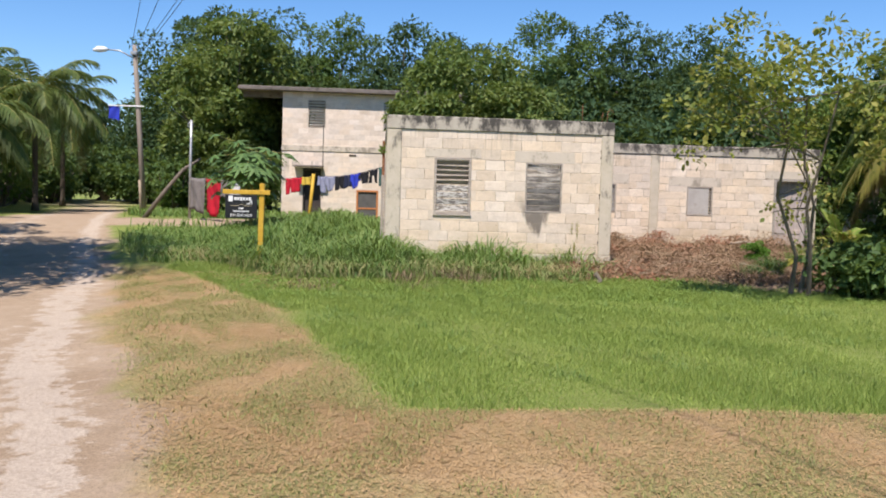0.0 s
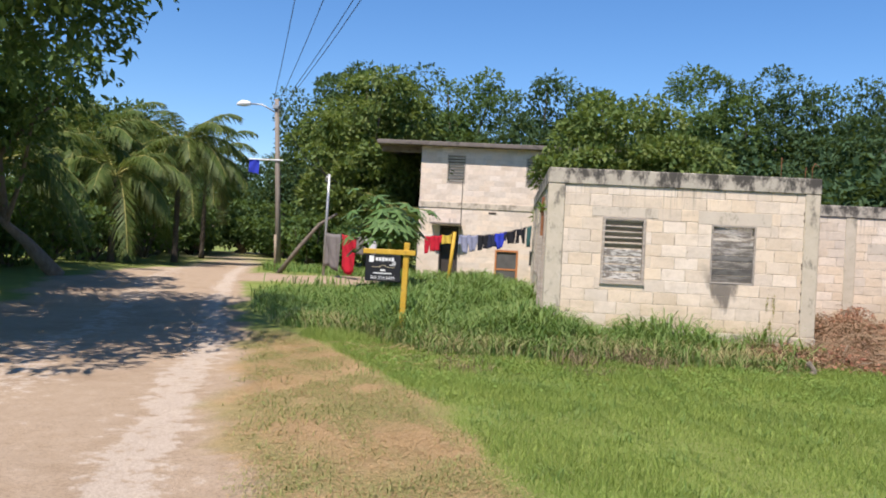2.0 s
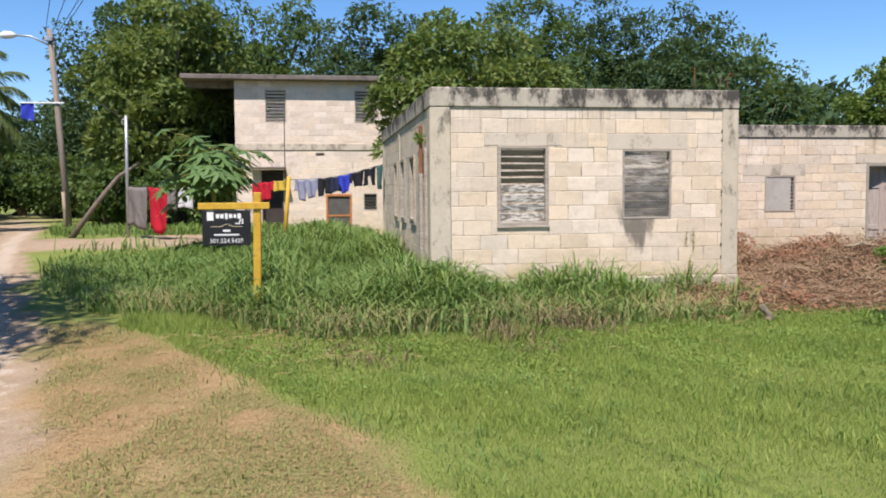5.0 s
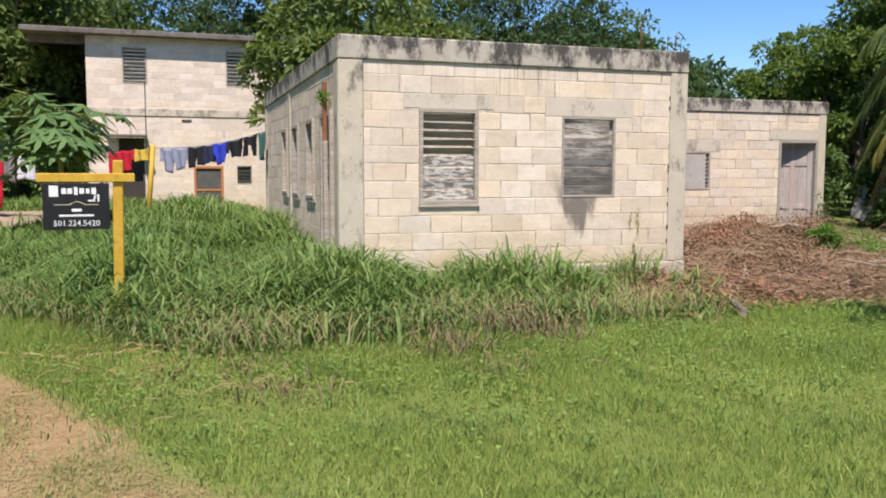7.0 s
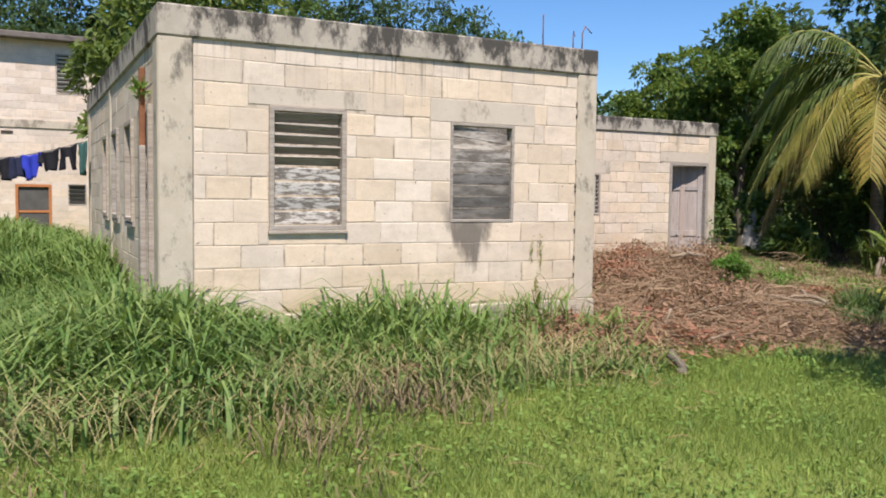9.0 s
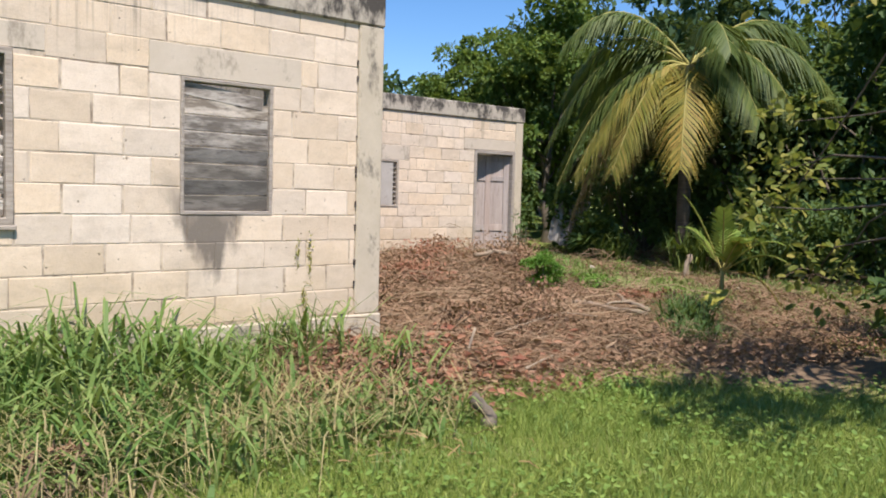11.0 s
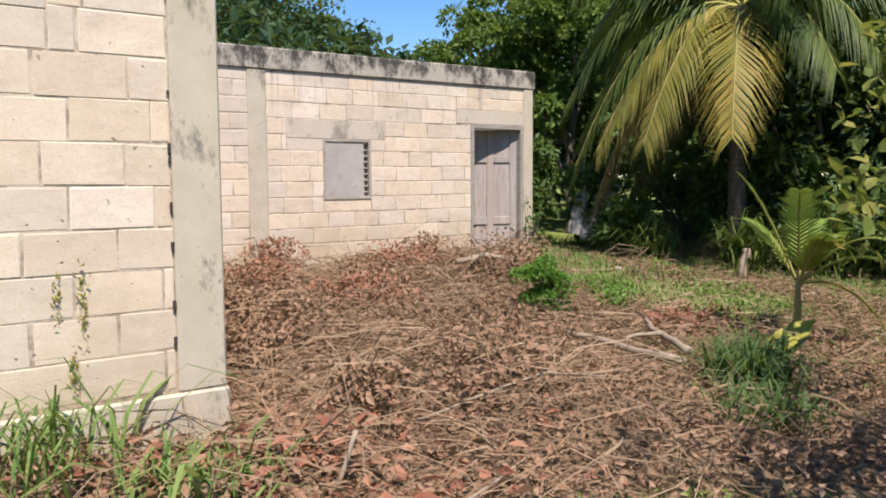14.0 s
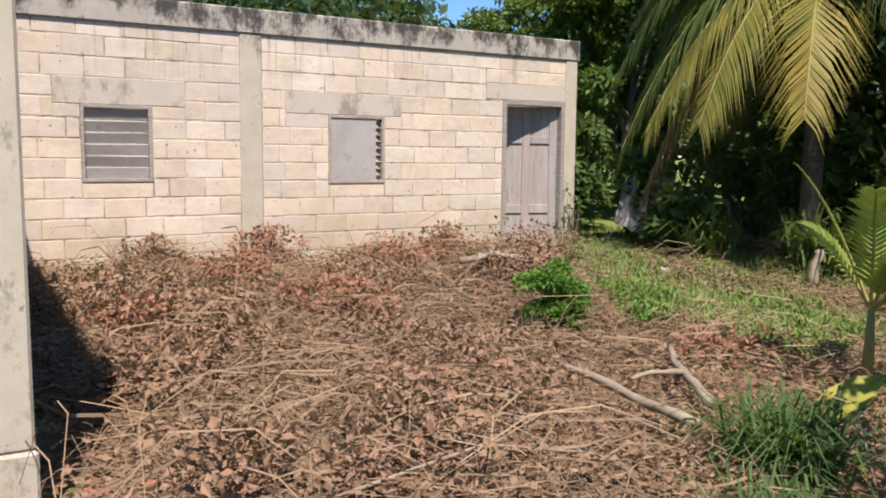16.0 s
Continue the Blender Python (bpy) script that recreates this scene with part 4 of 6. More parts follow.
local("beam", MH, (-1.6, 0.3, 4.98), (-0.002, 0.5, 5.198), M_ROOF, far_house, "", 0.01)
local("wall", MH @ Matrix.Translation((0, 0.152, 0)), (0, 0, -0.9), (0.15, 6, 5.198), M_FARBLOCK, far_house, "plain side wall", 0.01)
local("wall", MH @ Matrix.Translation((8.45, 0.152, 0)), (0, 0, -0.9), (0.15, 6, 5.198), M_FARBLOCK, far_house, "plain side wall", 0.01)
local("wall", MH @ Matrix.Translation((0, 6.16, 0)), (0, 0, -0.9), (8.6, 0.15, 5.198), M_FARBLOCK, far_house, "plain rear wall", 0.01)
local("inner_floor", MH, (0.16, 0.16, 2.9), (8.44, 6.14, 3.08), M_DARK, far_house, "", 0.01)
for h in h_holes[:2]:
    fw = framed("window", MH, *h, far_house, M_WOOD, 0.04, 0.08, 0.01, "dark wooden louvre window")
    slats(fw, h[0] + 0.04, h[1] - 0.04, h[2] + 0.04, h[3] - 0.04, 9, 30, M_PALESLAT, "louvre_slat", 0.04, 0.6)
fw = framed("window", MH, *h_holes[4], far_house, M_WOOD, 0.03, 0.08, 0.01, "small dark louvre window")
slats(fw, h_holes[4][0] + 0.03, h_holes[4][1] - 0.03, 0.85, 1.37, 5, 20, M_SCREEN, "louvre_slat", 0.04, 0.85)
fd = framed("door", MH, *h_holes[3], far_house, M_ORANGE, 0.07, 0.08, 0.02, "screen door in an orange-brown wooden frame", sill=False)
boxed("screen", (3.052, 0.03, -0.68), (3.788, 0.045, 1.308), M_SCREEN, fd, "dark insect screen", 0.003)
boxed("middle_rail", (3.052, 0.012, 0.62), (3.788, 0.028, 0.68), M_ORANGE, fd, "", 0.003)
# Frame and closing sheet take a near-black colour in place of the room's shade.
od = framed("door", MH, *h_holes[2], far_house, M_DARK, 0.06, 0.1, 0.02, "dark open doorway", sill=False)
boxed("door_leaf", (0.9, 0.1, 0.02), (1.5, 0.14, 2.13), M_DARK, od, "dark sheet standing in for the shade inside the open doorway", 0.004)
local("awning", MH, (0.5, -0.6, 2.24), (1.66, -0.033, 2.3), M_ROOF, far_house, "small weathered canopy", 0.01)
local("vent", MH, (2.66, -0.02, 2.72), (2.95, 0.01, 2.79), M_DARK, far_house, "", 0.004)
rod("downpipe", [(3.42, 32.97, 3.93), (3.42, 32.97, 2.2), (3.42, 32.97, 1.0)], 0.012, M_WIRE, far_house, "thin hanging cable", 5)


# ---- trees behind and around ----
def woods():
    spots = [(-13.5, 76, 11), (-5, 48, 10.9), (-1.5, 44, 11.0), (2.5, 47, 11.2), (6.5, 45, 10.9), (10.5, 47, 10.6), (14.5, 45, 10.9), (18.5, 46, 11.3), (22, 44, 10.4), (25.5, 42, 8.4), (20, 38, 7.4)]
    for k, (x, y, h) in enumerate(spots):
        tree("forest_tree", x, y, h, 3.5, 0.28, 100 + k, M_FOREST if k % 3 else M_DARKLEAF, "tall dense dark-green broadleaf tree behind the houses", 0.1, 72, 195, 0.23, group="woods behind the houses", clump_r=0.25)
    for k, (x, y, h) in enumerate([(-17, 49, 8), (30, 44, 6.6), (34, 36, 6.2), (27, 33, 5.0), (22.5, 31, 4.6), (30, 28, 5.4), (18.5, 30, 4.6), (13.5, 34, 5.6), (-16, 42, 8), (-15, 34, 7.5), (-19, 28, 7.5), (-14.5, 40, 7.5), (-23, 62, 7), (-20, 80, 9), (-23, 54, 7), (-11, 62, 8), (-25, 74, 9), (-9, 70, 9), (-16, 86, 9), (-17.8, 61, 8), (-20.5, 66, 8), (-19, 75, 8.5), (-14.5, 74, 8.5), (-22.5, 70, 9), (-16.8, 55, 7)]):
        tree("forest_tree", x, y, h, 3.2, 0.2, 140 + k, M_FOREST, "dark-green broadleaf tree at the edge of the woods", 0.05, 50, 85, 0.34, group="woods behind the houses")


    for k, (x, y, h) in enumerate([(-3, 52, 9.6), (1, 52, 9.2), (5, 51, 9.4), (9, 52, 9.4), (13, 51, 9.2), (17, 51, 9.4), (21, 49, 9.0), (25, 47, 7.6), (29, 46, 6.4)]):
        tree("forest_tree", x, y, h, 3.4, 0.22, 180 + k, M_FOREST, "tall dense dark-green broadleaf tree behind the houses", 0.1, 60, 100, 0.42, group="woods behind the houses", clump_r=0.3)


woods()
tree("broadleaf_tree", -0.8, 37.5, 8.7, 3.4, 0.2, 31, M_MIDLEAF, "large spreading green tree beside the street pole", 0.08, 70, 210, 0.25)
tree("broadleaf_tree", -2.4, 41, 8.2, 2.8, 0.2, 32, M_MIDLEAF, "large spreading green tree beside the dirt road", 0.08, 56, 200, 0.25)
tree("broadleaf_tree", 0.9, 37, 6.4, 2.0, 0.14, 37, M_DARKLEAF, "dark leafy tree beside the two-storey house", 0.05, 44, 170, 0.24)
tree("broadleaf_tree", 8.6, 26.9, 5.7, 2.8, 0.16, 33, M_MIDLEAF, "round bright green tree standing behind the block house", 0.18, 64, 260, 0.2, low=0.9)
tree("broadleaf_tree", 12.2, 30, 5.4, 2.6, 0.16, 34, M_FOREST, "dark green tree standing behind the block house", 0.18, 56, 240, 0.2)
# The 16 extra clumps are added, mostly unseen, to cast shade across the road.
tree("road_tree", -5.2, 11.2, 9.4, 4.2, 0.24, 35, M_DARKLEAF, "dark dense tree hanging over the dirt road, with added clumps that shade the road", 0.34, 150, 270, 0.17, lean=(1.4, 0.6), extra=[(1.2 + 1.1 * (k % 4), -3.6 + 1.0 * (k // 4), 4.8 + 0.5 * math.sin(k * 2.1), 0.85) for k in range(16)])
tree("road_tree", -6.5, 22.3, 8.4, 3.6, 0.17, 39, M_DARKLEAF, "dark dense tree with a leaning trunk on the roadside lawn", 0.2, 104, 260, 0.2, lean=(-1.6, -3.8), low=1.6)
tree("yellowing_tree", 12.3, 11.6, 4.2, 1.6, 0.035, 36, M_CITRUS, "small yellow-green tree with thin forked trunks and rounded leaves", 0.48, 50, 58, 0.09, lean=(-0.65, -1.0), trunks=3, clump_r=0.17, low=2.1, rounded=True, extra=[(0.2, 1.25, 1.35, 0.26), (0.65, 1.5, 1.2, 0.26), (0.95, 1.6, 1.65, 0.3), (1.0, 1.5, 2.1, 0.32), (1.4, 1.4, 0.8, 0.3), (-2.2, -1.0, 2.15, 0.24), (-2.0, -0.7, 2.5, 0.28), (1.1, 1.5, 1.6, 0.3), (0.7, 1.0, 0.7, 0.3), (-2.3, -0.9, 2.8, 0.26), (-1.7, -1.0, 2.4, 0.3), (-1.6, -0.6, 2.9, 0.3), (-1.9, -1.2, 3.1, 0.26), (-1.3, -1.3, 2.7, 0.3)])
tree("yellowing_tree", 14.3, 10.8, 3.4, 1.45, 0.045, 38, M_CITRUS, "small yellow-green tree with thin forked trunks", 0.2, 56, 90, 0.11, trunks=3, clump_r=0.19)
tree("broadleaf_tree", 20.3, 25.2, 5.0, 1.3, 0.1, 71, M_BRIGHTLEAF, "slender light green tree beyond the rear wing", 0.12, 60, 210, 0.13, low=2.0)
tree("broadleaf_tree", 20.3, 22.6, 5.7, 1.5, 0.12, 72, M_BRIGHTLEAF, "leafy green tree at the corner of the clearing", 0.15, 64, 210, 0.14, low=1.6)
for k, (x, y, h, r) in enumerate([(21.8, 18.8, 6.0, 2.2), (22.5, 15, 6.2, 2.4), (23.8, 21.5, 6.4, 2.6), (20.8, 12.2, 6, 2.4), (18.2, 10.4, 5.2, 1.9), (25, 17.5, 7.0, 2.6), (28, 20, 7.5, 3), (26, 13, 7, 2.6), (24, 25.5, 6.2, 2.6)]):
    tree("jungle_tree", x, y, h, r, 0.14, 60 + k, M_DARKLEAF if k % 2 else M_FOREST, "dark overgrown tree at the edge of the clearing", 0.02, 60, 180, 0.21, group="thicket behind the clearing")
FRONDS = [(212, 0.08, 1.02, 1, 1.95), (173, 0.1, 1.06, 3, 1.95), (150, 0.12, 0.98, 3, 2.25), (138, 0.35, 1.2, 0, 2.5), (129, 0.75, 1.25, 0, 2.7), (112, 1.0, 1.2, 0, 2.6), (120, 0.4, 1.1, 0, 2.5), (95, 0.8, 1.1, 0, 2.6), (262, 0.5, 1.1, 0, 1.7), (280, 0.7, 1.1, 0, 2.0), (140, 1.3, 1.2, 0, 2.5), (310, 0.8, 1.0, 0, 2.7), (340, 1.1, 0.9, 0, 2.7), (20, 0.7, 1.0, 0, 2.7), (60, 0.6, 1.1, 0, 2.7), (240, 1.5, 1.5, 0, 1.6), (80, 0.2, 1.2, 2, 2.3), (125, 0.0, 1.2, 2, 2.2)]
palm("coconut_palm", 18.8, 17.95, 3.58, 5, "coconut palm with green and yellowing hanging fronds", len(FRONDS), 3.0, 0.55, 5, 2, pairs=105, only=FRONDS, slim=0.75)
for k, (x, y, hgt) in enumerate([(-8.7, 35.5, 5.0), (-11, 32, 4.4), (-11.4, 46, 5.6), (-9.2, 30.8, 3.2), (-12.6, 36, 5)]):
    palm("roadside_palm", x, y, hgt, 10 + k, "coconut palm with drooping fronds beside the dirt road", 20, 3.0, 0.7, 0, 1, pairs=60, group="roadside palms")
palm("roadside_palm", -9.3, 23.8, 3.0, 24, "coconut palm with drooping fronds beside the dirt road", 18, 3.0, 0.6, 0, 1, pairs=64, group="roadside palms")
for k, (x, y, h, r) in enumerate([(-9, 24, 2.0, 1.6), (-9.2, 26.6, 2.4, 1.5), (-10.5, 32, 3, 1.8), (-12, 40, 3, 2), (-15, 54, 4, 2.6), (-20.5, 70, 5, 3), (-16.5, 78, 5, 3), (-12, 66, 5, 2.6), (-24, 66, 5, 3), (-14, 46, 3.4, 1.8), (-11, 29, 2.8, 2.0), (-9.6, 17.5, 1.4, 1.2), (-11.5, 20.5, 3, 2.0), (-3.4, 38.5, 2.2, 1.2), (-12, 34, 3, 2.4), (-2.9, 35.2, 2.2, 1.0), (-1.2, 34, 2.0, 1.0), (0.6, 34.7, 2.2, 0.9), (-13.5, 42, 2.6, 2), (-13.5, 25, 3, 2.2), (-4.6, 44.5, 3, 1.8), (-7.2, 51, 3, 2.0), (-16.5, 49, 3, 2.4), (-9.0, 58, 3, 2.0), (-19, 44, 3.4, 2.8), (-22, 38, 3, 2.6), (-18.5, 57, 3, 2.4)]):
    shrub("roadside_bush", x, y, h, r, 80 + k, M_DARKLEAF, "dark dense bush beside the dirt road", 1700, 0.24, "roadside bushes")
for k, (x, y, h) in enumerate([(-16.3, 58, 4.2), (-17.6, 62, 4.2), (-19.4, 66, 4.4), (-20, 71, 4.6), (-17.2, 71.5, 4.4), (-14.6, 69, 4.4), (-12.8, 64, 4.2), (-11, 59, 4.0), (-15.4, 52, 3.4), (-22.5, 74, 5)]):
    shrub("roadside_bush", x, y, h, 2.2, 700 + k, M_DARKLEAF, "tall dark thicket closing the far end of the dirt road", 3600, 0.34, "roadside bushes")
for k, (x, y, h, r) in enumerate([(18.7, 20.2, 1.3, 0.8), (20.2, 17.6, 1.8, 1.2), (20, 14.9, 1.8, 1.2), (18.4, 21.8, 1.8, 0.8), (21, 20.4, 2.6, 1.4), (18.2, 12.6, 1.5, 1.0), (15.8, 11.2, 0.9, 0.7), (13.2, 11.4, 0.8, 0.8), (22, 16.5, 3, 1.6), (20.6, 19, 2.4, 1.2), (19.3, 16.9, 1.0, 0.6), (18.2, 19.4, 0.8, 0.5), (19.6, 16.0, 1.3, 0.8), (19.5, 18.6, 1.5, 0.7)]):
    shrub("undergrowth_bush", x, y, h, r, 90 + k, M_DARKLEAF, "dark undergrowth bush at the edge of the clearing", 2000, 0.15, "undergrowth")


# ---- grass and litter ----
def scatter(n, x0, x1, y0, y1, keep, seed):
    rs = np.random.RandomState(seed)
    x, y = rs.uniform(x0, x1, n), rs.uniform(y0, y1, n)
    ok = keep(x, y, rs.rand(n))
    return x[ok], y[ok]


def tall_zone(x, y):
    """How thick the long grass stands, 0 to 1."""
    south = np.interp(x, [0, 2.3, 3.4, 4.6, 9, 10], [16, 14.6, 13.6, 12.5, 12.7, 13.2]) + 0.25 * wave(x, y, 1.6, 31)
    west = road_edge(y) + 0.2
    m = smooth(-0.3, 0.5, y - south) * smooth(-0.2, 0.8, x - west + 0.3 * wave(x, y, 1.5, 32)) * smooth(0.4, -0.6, y - np.interp(x, [-1, 1, 3, 4.5], [21.3, 22.6, 25.5, 28.5]) + 0.3 * wave(x, y, 1.9, 30)) * smooth(10.0, 9.0, x)
    return m * np.where((x > 5.8) & (y > 14.95), 0, 1) * (1 - 0.85 * brush_mask(x, y))


def lawn_zone(x, y):
    return smooth(-0.15, 0.2, x - verge_edge(y)) * (1 - brush_mask(x, y)) * smooth(16, 14, x + 0.8 * wave(x, y, 1.1, 99)) * np.where((x > 5.8) & (y > 15), 0, 1)


x, y = scatter(190000, -1, 10.2, 11.8, 29, lambda x, y, r: r < tall_zone(x, y) * np.where(y < 20, 1, 0.5) * (0.65 + 0.45 * wave(x, y, 2.6, 34)), 41)
rs = np.random.RandomState(42)
hh = (0.22 + 0.5 * rs.rand(len(x))) * (0.4 + 0.6 * smooth(12.3, 14.2, y)) * (0.42 + 0.58 * smooth(1.2, 4.4, x)) * (1 + 0.3 * wave(x, y, 1.8, 33)) * (1 - 0.3 * smooth(7, 9, x)) * (1 - 0.35 * smooth(22, 26, y))
blades("tall_grass", x, y, hh * 1.05, 0.022, 0.9, M_TALL, "long uncut green grass round the block house", "grass", 43)
x, y = scatter(30000, 1, 10.4, 11.9, 16, lambda x, y, r: r < tall_zone(x, y) * 0.5, 71)
blades("dry_blades", x, y, 0.15 + 0.3 * np.random.RandomState(72).rand(len(x)), 0.007, 1.5, M_HAY, "straw-coloured dead blades in the long grass", "grass", 73)
x, y = scatter(760000, 2.0, 16, 3.9, 14.6, lambda x, y, r: r < lawn_zone(x, y) * (1 - 0.45 * tall_zone(x, y)) * (1 - 0.6 * smooth(10.5, 12, x) * smooth(11.5, 10, y)), 44)
rs = np.random.RandomState(45)
spears("lawn", x, y, (0.02 + 0.04 * rs.rand(len(x))) * (1 + 0.5 * smooth(9.5, 12.5, y)) * (1 + 0.5 * wave(x, y, 2.3, 36)), 0.004 + 0.004 * rs.rand(len(x)), M_LAWN, "short bright green lawn", "grass", 46)
x, y = scatter(26000, 3, 13, 8, 13.8, lambda x, y, r: r < lawn_zone(x, y) * smooth(9, 12, y) * (0.6 + 0.6 * wave(x, y, 3.1, 37)), 74)
rs = np.random.RandomState(75)
way = units(rs, len(x))
way[:, 2] = np.abs(way[:, 2]) * 0.5
v, f = leaf_quads(np.stack([x, y, ground_z(x, y) + 0.02 + 0.06 * rs.rand(len(x))], 1), way, units(rs, len(x)) * 0.4 + np.array([0, 0, 1.0]), 0.024 + 0.03 * rs.rand(len(x)), 0.018 + 0.02 * rs.rand(len(x)))
tagged(raw("lawn_weeds", v, f, M_WEED), "low broad-leaved weeds spread through the lawn", "weeds", kind="stuff")


def verge_zone(x, y):
    fade = smooth(-0.5, 0.8, y + 0.6 * wave(x, y, 1.2, 98)) * smooth(12, 9.5, x + 0.6 * wave(x, y, 1.2, 97))
    return fade * smooth(-0.15, 0.35, x - road_edge(y)) * (1 - smooth(-0.3, 0.1, x - verge_edge(y)))


def thatch(name, n, keep, material, label, seed, length=0.05, rise=0.35):
    """Flat-lying cut blades, one long triangle each."""
    x0, y0 = scatter(n, 0.6, 6.2, 3, 14.5, keep, seed)
    x1, y1 = scatter(n, 2.5, 12, -0.5, 4.6, keep, seed + 7)
    x, y = np.concatenate([x0, x1]), np.concatenate([y0, y1])
    rs = np.random.RandomState(seed + 1)
    k = len(x)
    way = units(rs, k)
    way[:, 2] = np.abs(way[:, 2]) * rise
    side = np.cross(way, np.array([0, 0, 1.0])) * (0.003 + 0.002 * rs.rand(k))[:, None]
    p0 = np.stack([x, y, ground_z(x, y) + 0.002 + 0.012 * rs.rand(k)], 1)
    verts = np.stack([p0 - side, p0 + side, p0 + way * (length * (0.5 + rs.rand(k)))[:, None]], 1).reshape(-1, 3)
    return tagged(raw(name, verts, np.arange(3 * k).reshape(k, 3), material), label, "grass", kind="stuff")


thatch("dry_verge", 240000, lambda x, y, r: r < verge_zone(x, y) * (0.65 + 0.3 * wave(x, y, 2, 35)), M_DRYGRASS, "mown straw-coloured dry grass of the verge", 47, 0.045)
thatch("green_verge", 200000, lambda x, y, r: r < verge_zone(x, y) * (0.6 + 0.4 * smooth(3.6, 5.0, y)) * smooth(-0.3, 0.3, 0.7 * wave(x, y, 1.8, 38) + 0.7 * wave(x, y, 6.0, 39)), M_GREENVERGE, "patches of green grass in the dry verge", 76, 0.04, 0.8)
x, y = scatter(26000, 0.8, 11, 0.5, 14, lambda x, y, r: r < verge_zone(x, y) * (0.25 + 0.75 * smooth(3.6, 5, y)) * smooth(-0.2, 0.5, wave(x, y, 2.2, 38) + 0.6 * wave(x, y, 7, 63)), 65)
blades("verge_tufts", x, y, 0.03 + 0.05 * np.random.RandomState(66).rand(len(x)), 0.007, 1.1, M_GREENVERGE, "short green tufts growing through the dry verge", "grass", 67)
for seed, count, mat, label in ((83, 330, M_LAWN, "tufts of longer grass left in the lawn"), (183, 300, M_TALL, "darker green tufts of coarse grass in the lawn")):
    tx, ty = scatter(count, 3, 12, 4.6, 13.6, lambda x, y, r: r < lawn_zone(x, y) * (0.45 + 0.55 * smooth(8, 10, y)), seed)
    rs = np.random.RandomState(seed + 1)
    tx, ty = np.repeat(tx, 32), np.repeat(ty, 32)
    n = len(tx)
    blades("lawn_tufts", tx + rs.normal(size=n) * 0.09, ty + rs.normal(size=n) * 0.09, 0.04 + 0.08 * rs.rand(n), 0.006, 1.0, mat, label, "grass", seed + 2)

x, y = scatter(16000, -7, 4, 23, 36, lambda x, y, r: r < (0.2 + 0.8 * smooth(-0.2, 0.5, wave(x, y, 1.4, 47))) * smooth(0.1, 0.6, x - road_edge(y)) * (1 - smooth(0.4, -0.4, np.abs(y - 26.6 - 0.35 * x) - 2.6) * smooth(4.2, 2.6, x)) * np.where(y > 32.8, (x < 1.6) * 1.0, 1.0), 48)
blades("roadside_weeds", x, y, 0.12 + 0.3 * np.random.RandomState(49).rand(len(x)), 0.03, 0.9, M_TALL, "rough weeds and grass round the foot of the street pole", "grass", 50)

# dead brush: curled leaves and straws
x, y = scatter(165000, 8, 19.4, 12.5, 20.4, lambda x, y, r: (r < brush_mask(x, y) * 0.8) & ~((x < 10.2) & (y > 14.95)), 51)
rs = np.random.RandomState(52)
n = len(x)
way = units(rs, n)
way[:, 2] *= 0.5
lift = rs.rand(n) ** 2 * 0.13
v, f = leaf_quads(np.stack([x, y, ground_z(x, y) + lift], 1), way, units(rs, n) + np.array([0, 0, 0.8]), 0.03 + 0.07 * rs.rand(n), 0.012 + 0.028 * rs.rand(n))
tagged(raw("dead_leaves", v, f, M_DEADLEAF), "brown shrivelled dead leaves heaped over the yard", "leaf litter", kind="stuff")


def straws(name, x, y, length, thick, lift, material, label, seed, bow=0.34, comb=1.1):
    """Thin curved stems that lie in loosely combed swathes."""
    rs = np.random.RandomState(seed)
    n = len(x)
    a = 3.0 * wave(x, y, 0.8, 91) + 1.2 * wave(x, y, 2.6, 92) + rs.normal(size=n) * comb + 3.1416 * (rs.rand(n) < 0.5)
    d = np.stack([np.cos(a), np.sin(a), rs.normal(size=n) * 0.12], 1) * length[:, None]
    side = np.stack([-np.sin(a), np.cos(a), 0 * a], 1)
    swing = (rs.normal(size=n) * bow * length)[:, None] * side
    arch = (np.abs(rs.normal(size=n)) * bow * 0.7 * length)[:, None] * np.array([0, 0, 1.0])
    p0 = np.stack([x, y, ground_z(x, y) + lift], 1)
    p1 = p0 + d * 0.33 + (swing + arch) * 0.85
    p2 = p0 + d * 0.68 + (swing + arch) * 0.8
    p3 = p0 + d + swing * (rs.normal(size=n) * 0.5)[:, None]
    p3[:, 2] = np.maximum(p3[:, 2], ground_z(p3[:, 0], p3[:, 1]))
    lean = side * (thick * 0.8)[:, None] + np.array([0, 0, 1.0]) * (thick * rs.normal(size=n))[:, None]
    verts = np.stack([p0 - lean, p0 + lean, p1 - lean, p1 + lean, p2 - lean * 0.8, p2 + lean * 0.8, p3 - lean * 0.4, p3 + lean * 0.4], 1).reshape(-1, 3)
    base = np.arange(n)[:, None] * 8
    quads = [base + np.array([[k, k + 1, k + 3, k + 2]]) for k in (0, 2, 4)]
    return tagged(raw(name, verts, np.concatenate(quads, 0), material), label, "brush", kind="stuff")


x, y = scatter(54000, 8.3, 19.4, 12.8, 20.3, lambda x, y, r: (r < brush_mask(x, y)) & ~((x < 10.4) & (y > 14.8)), 53)
rs = np.random.RandomState(54)
straws("dead_brush", x, y, 0.08 + 0.34 * rs.rand(len(x)) ** 2, 0.001 + 0.0018 * rs.rand(len(x)) ** 2, rs.rand(len(x)) ** 2 * 0.15, M_STRAW, "tangle of cut dry stems and vines", 55)
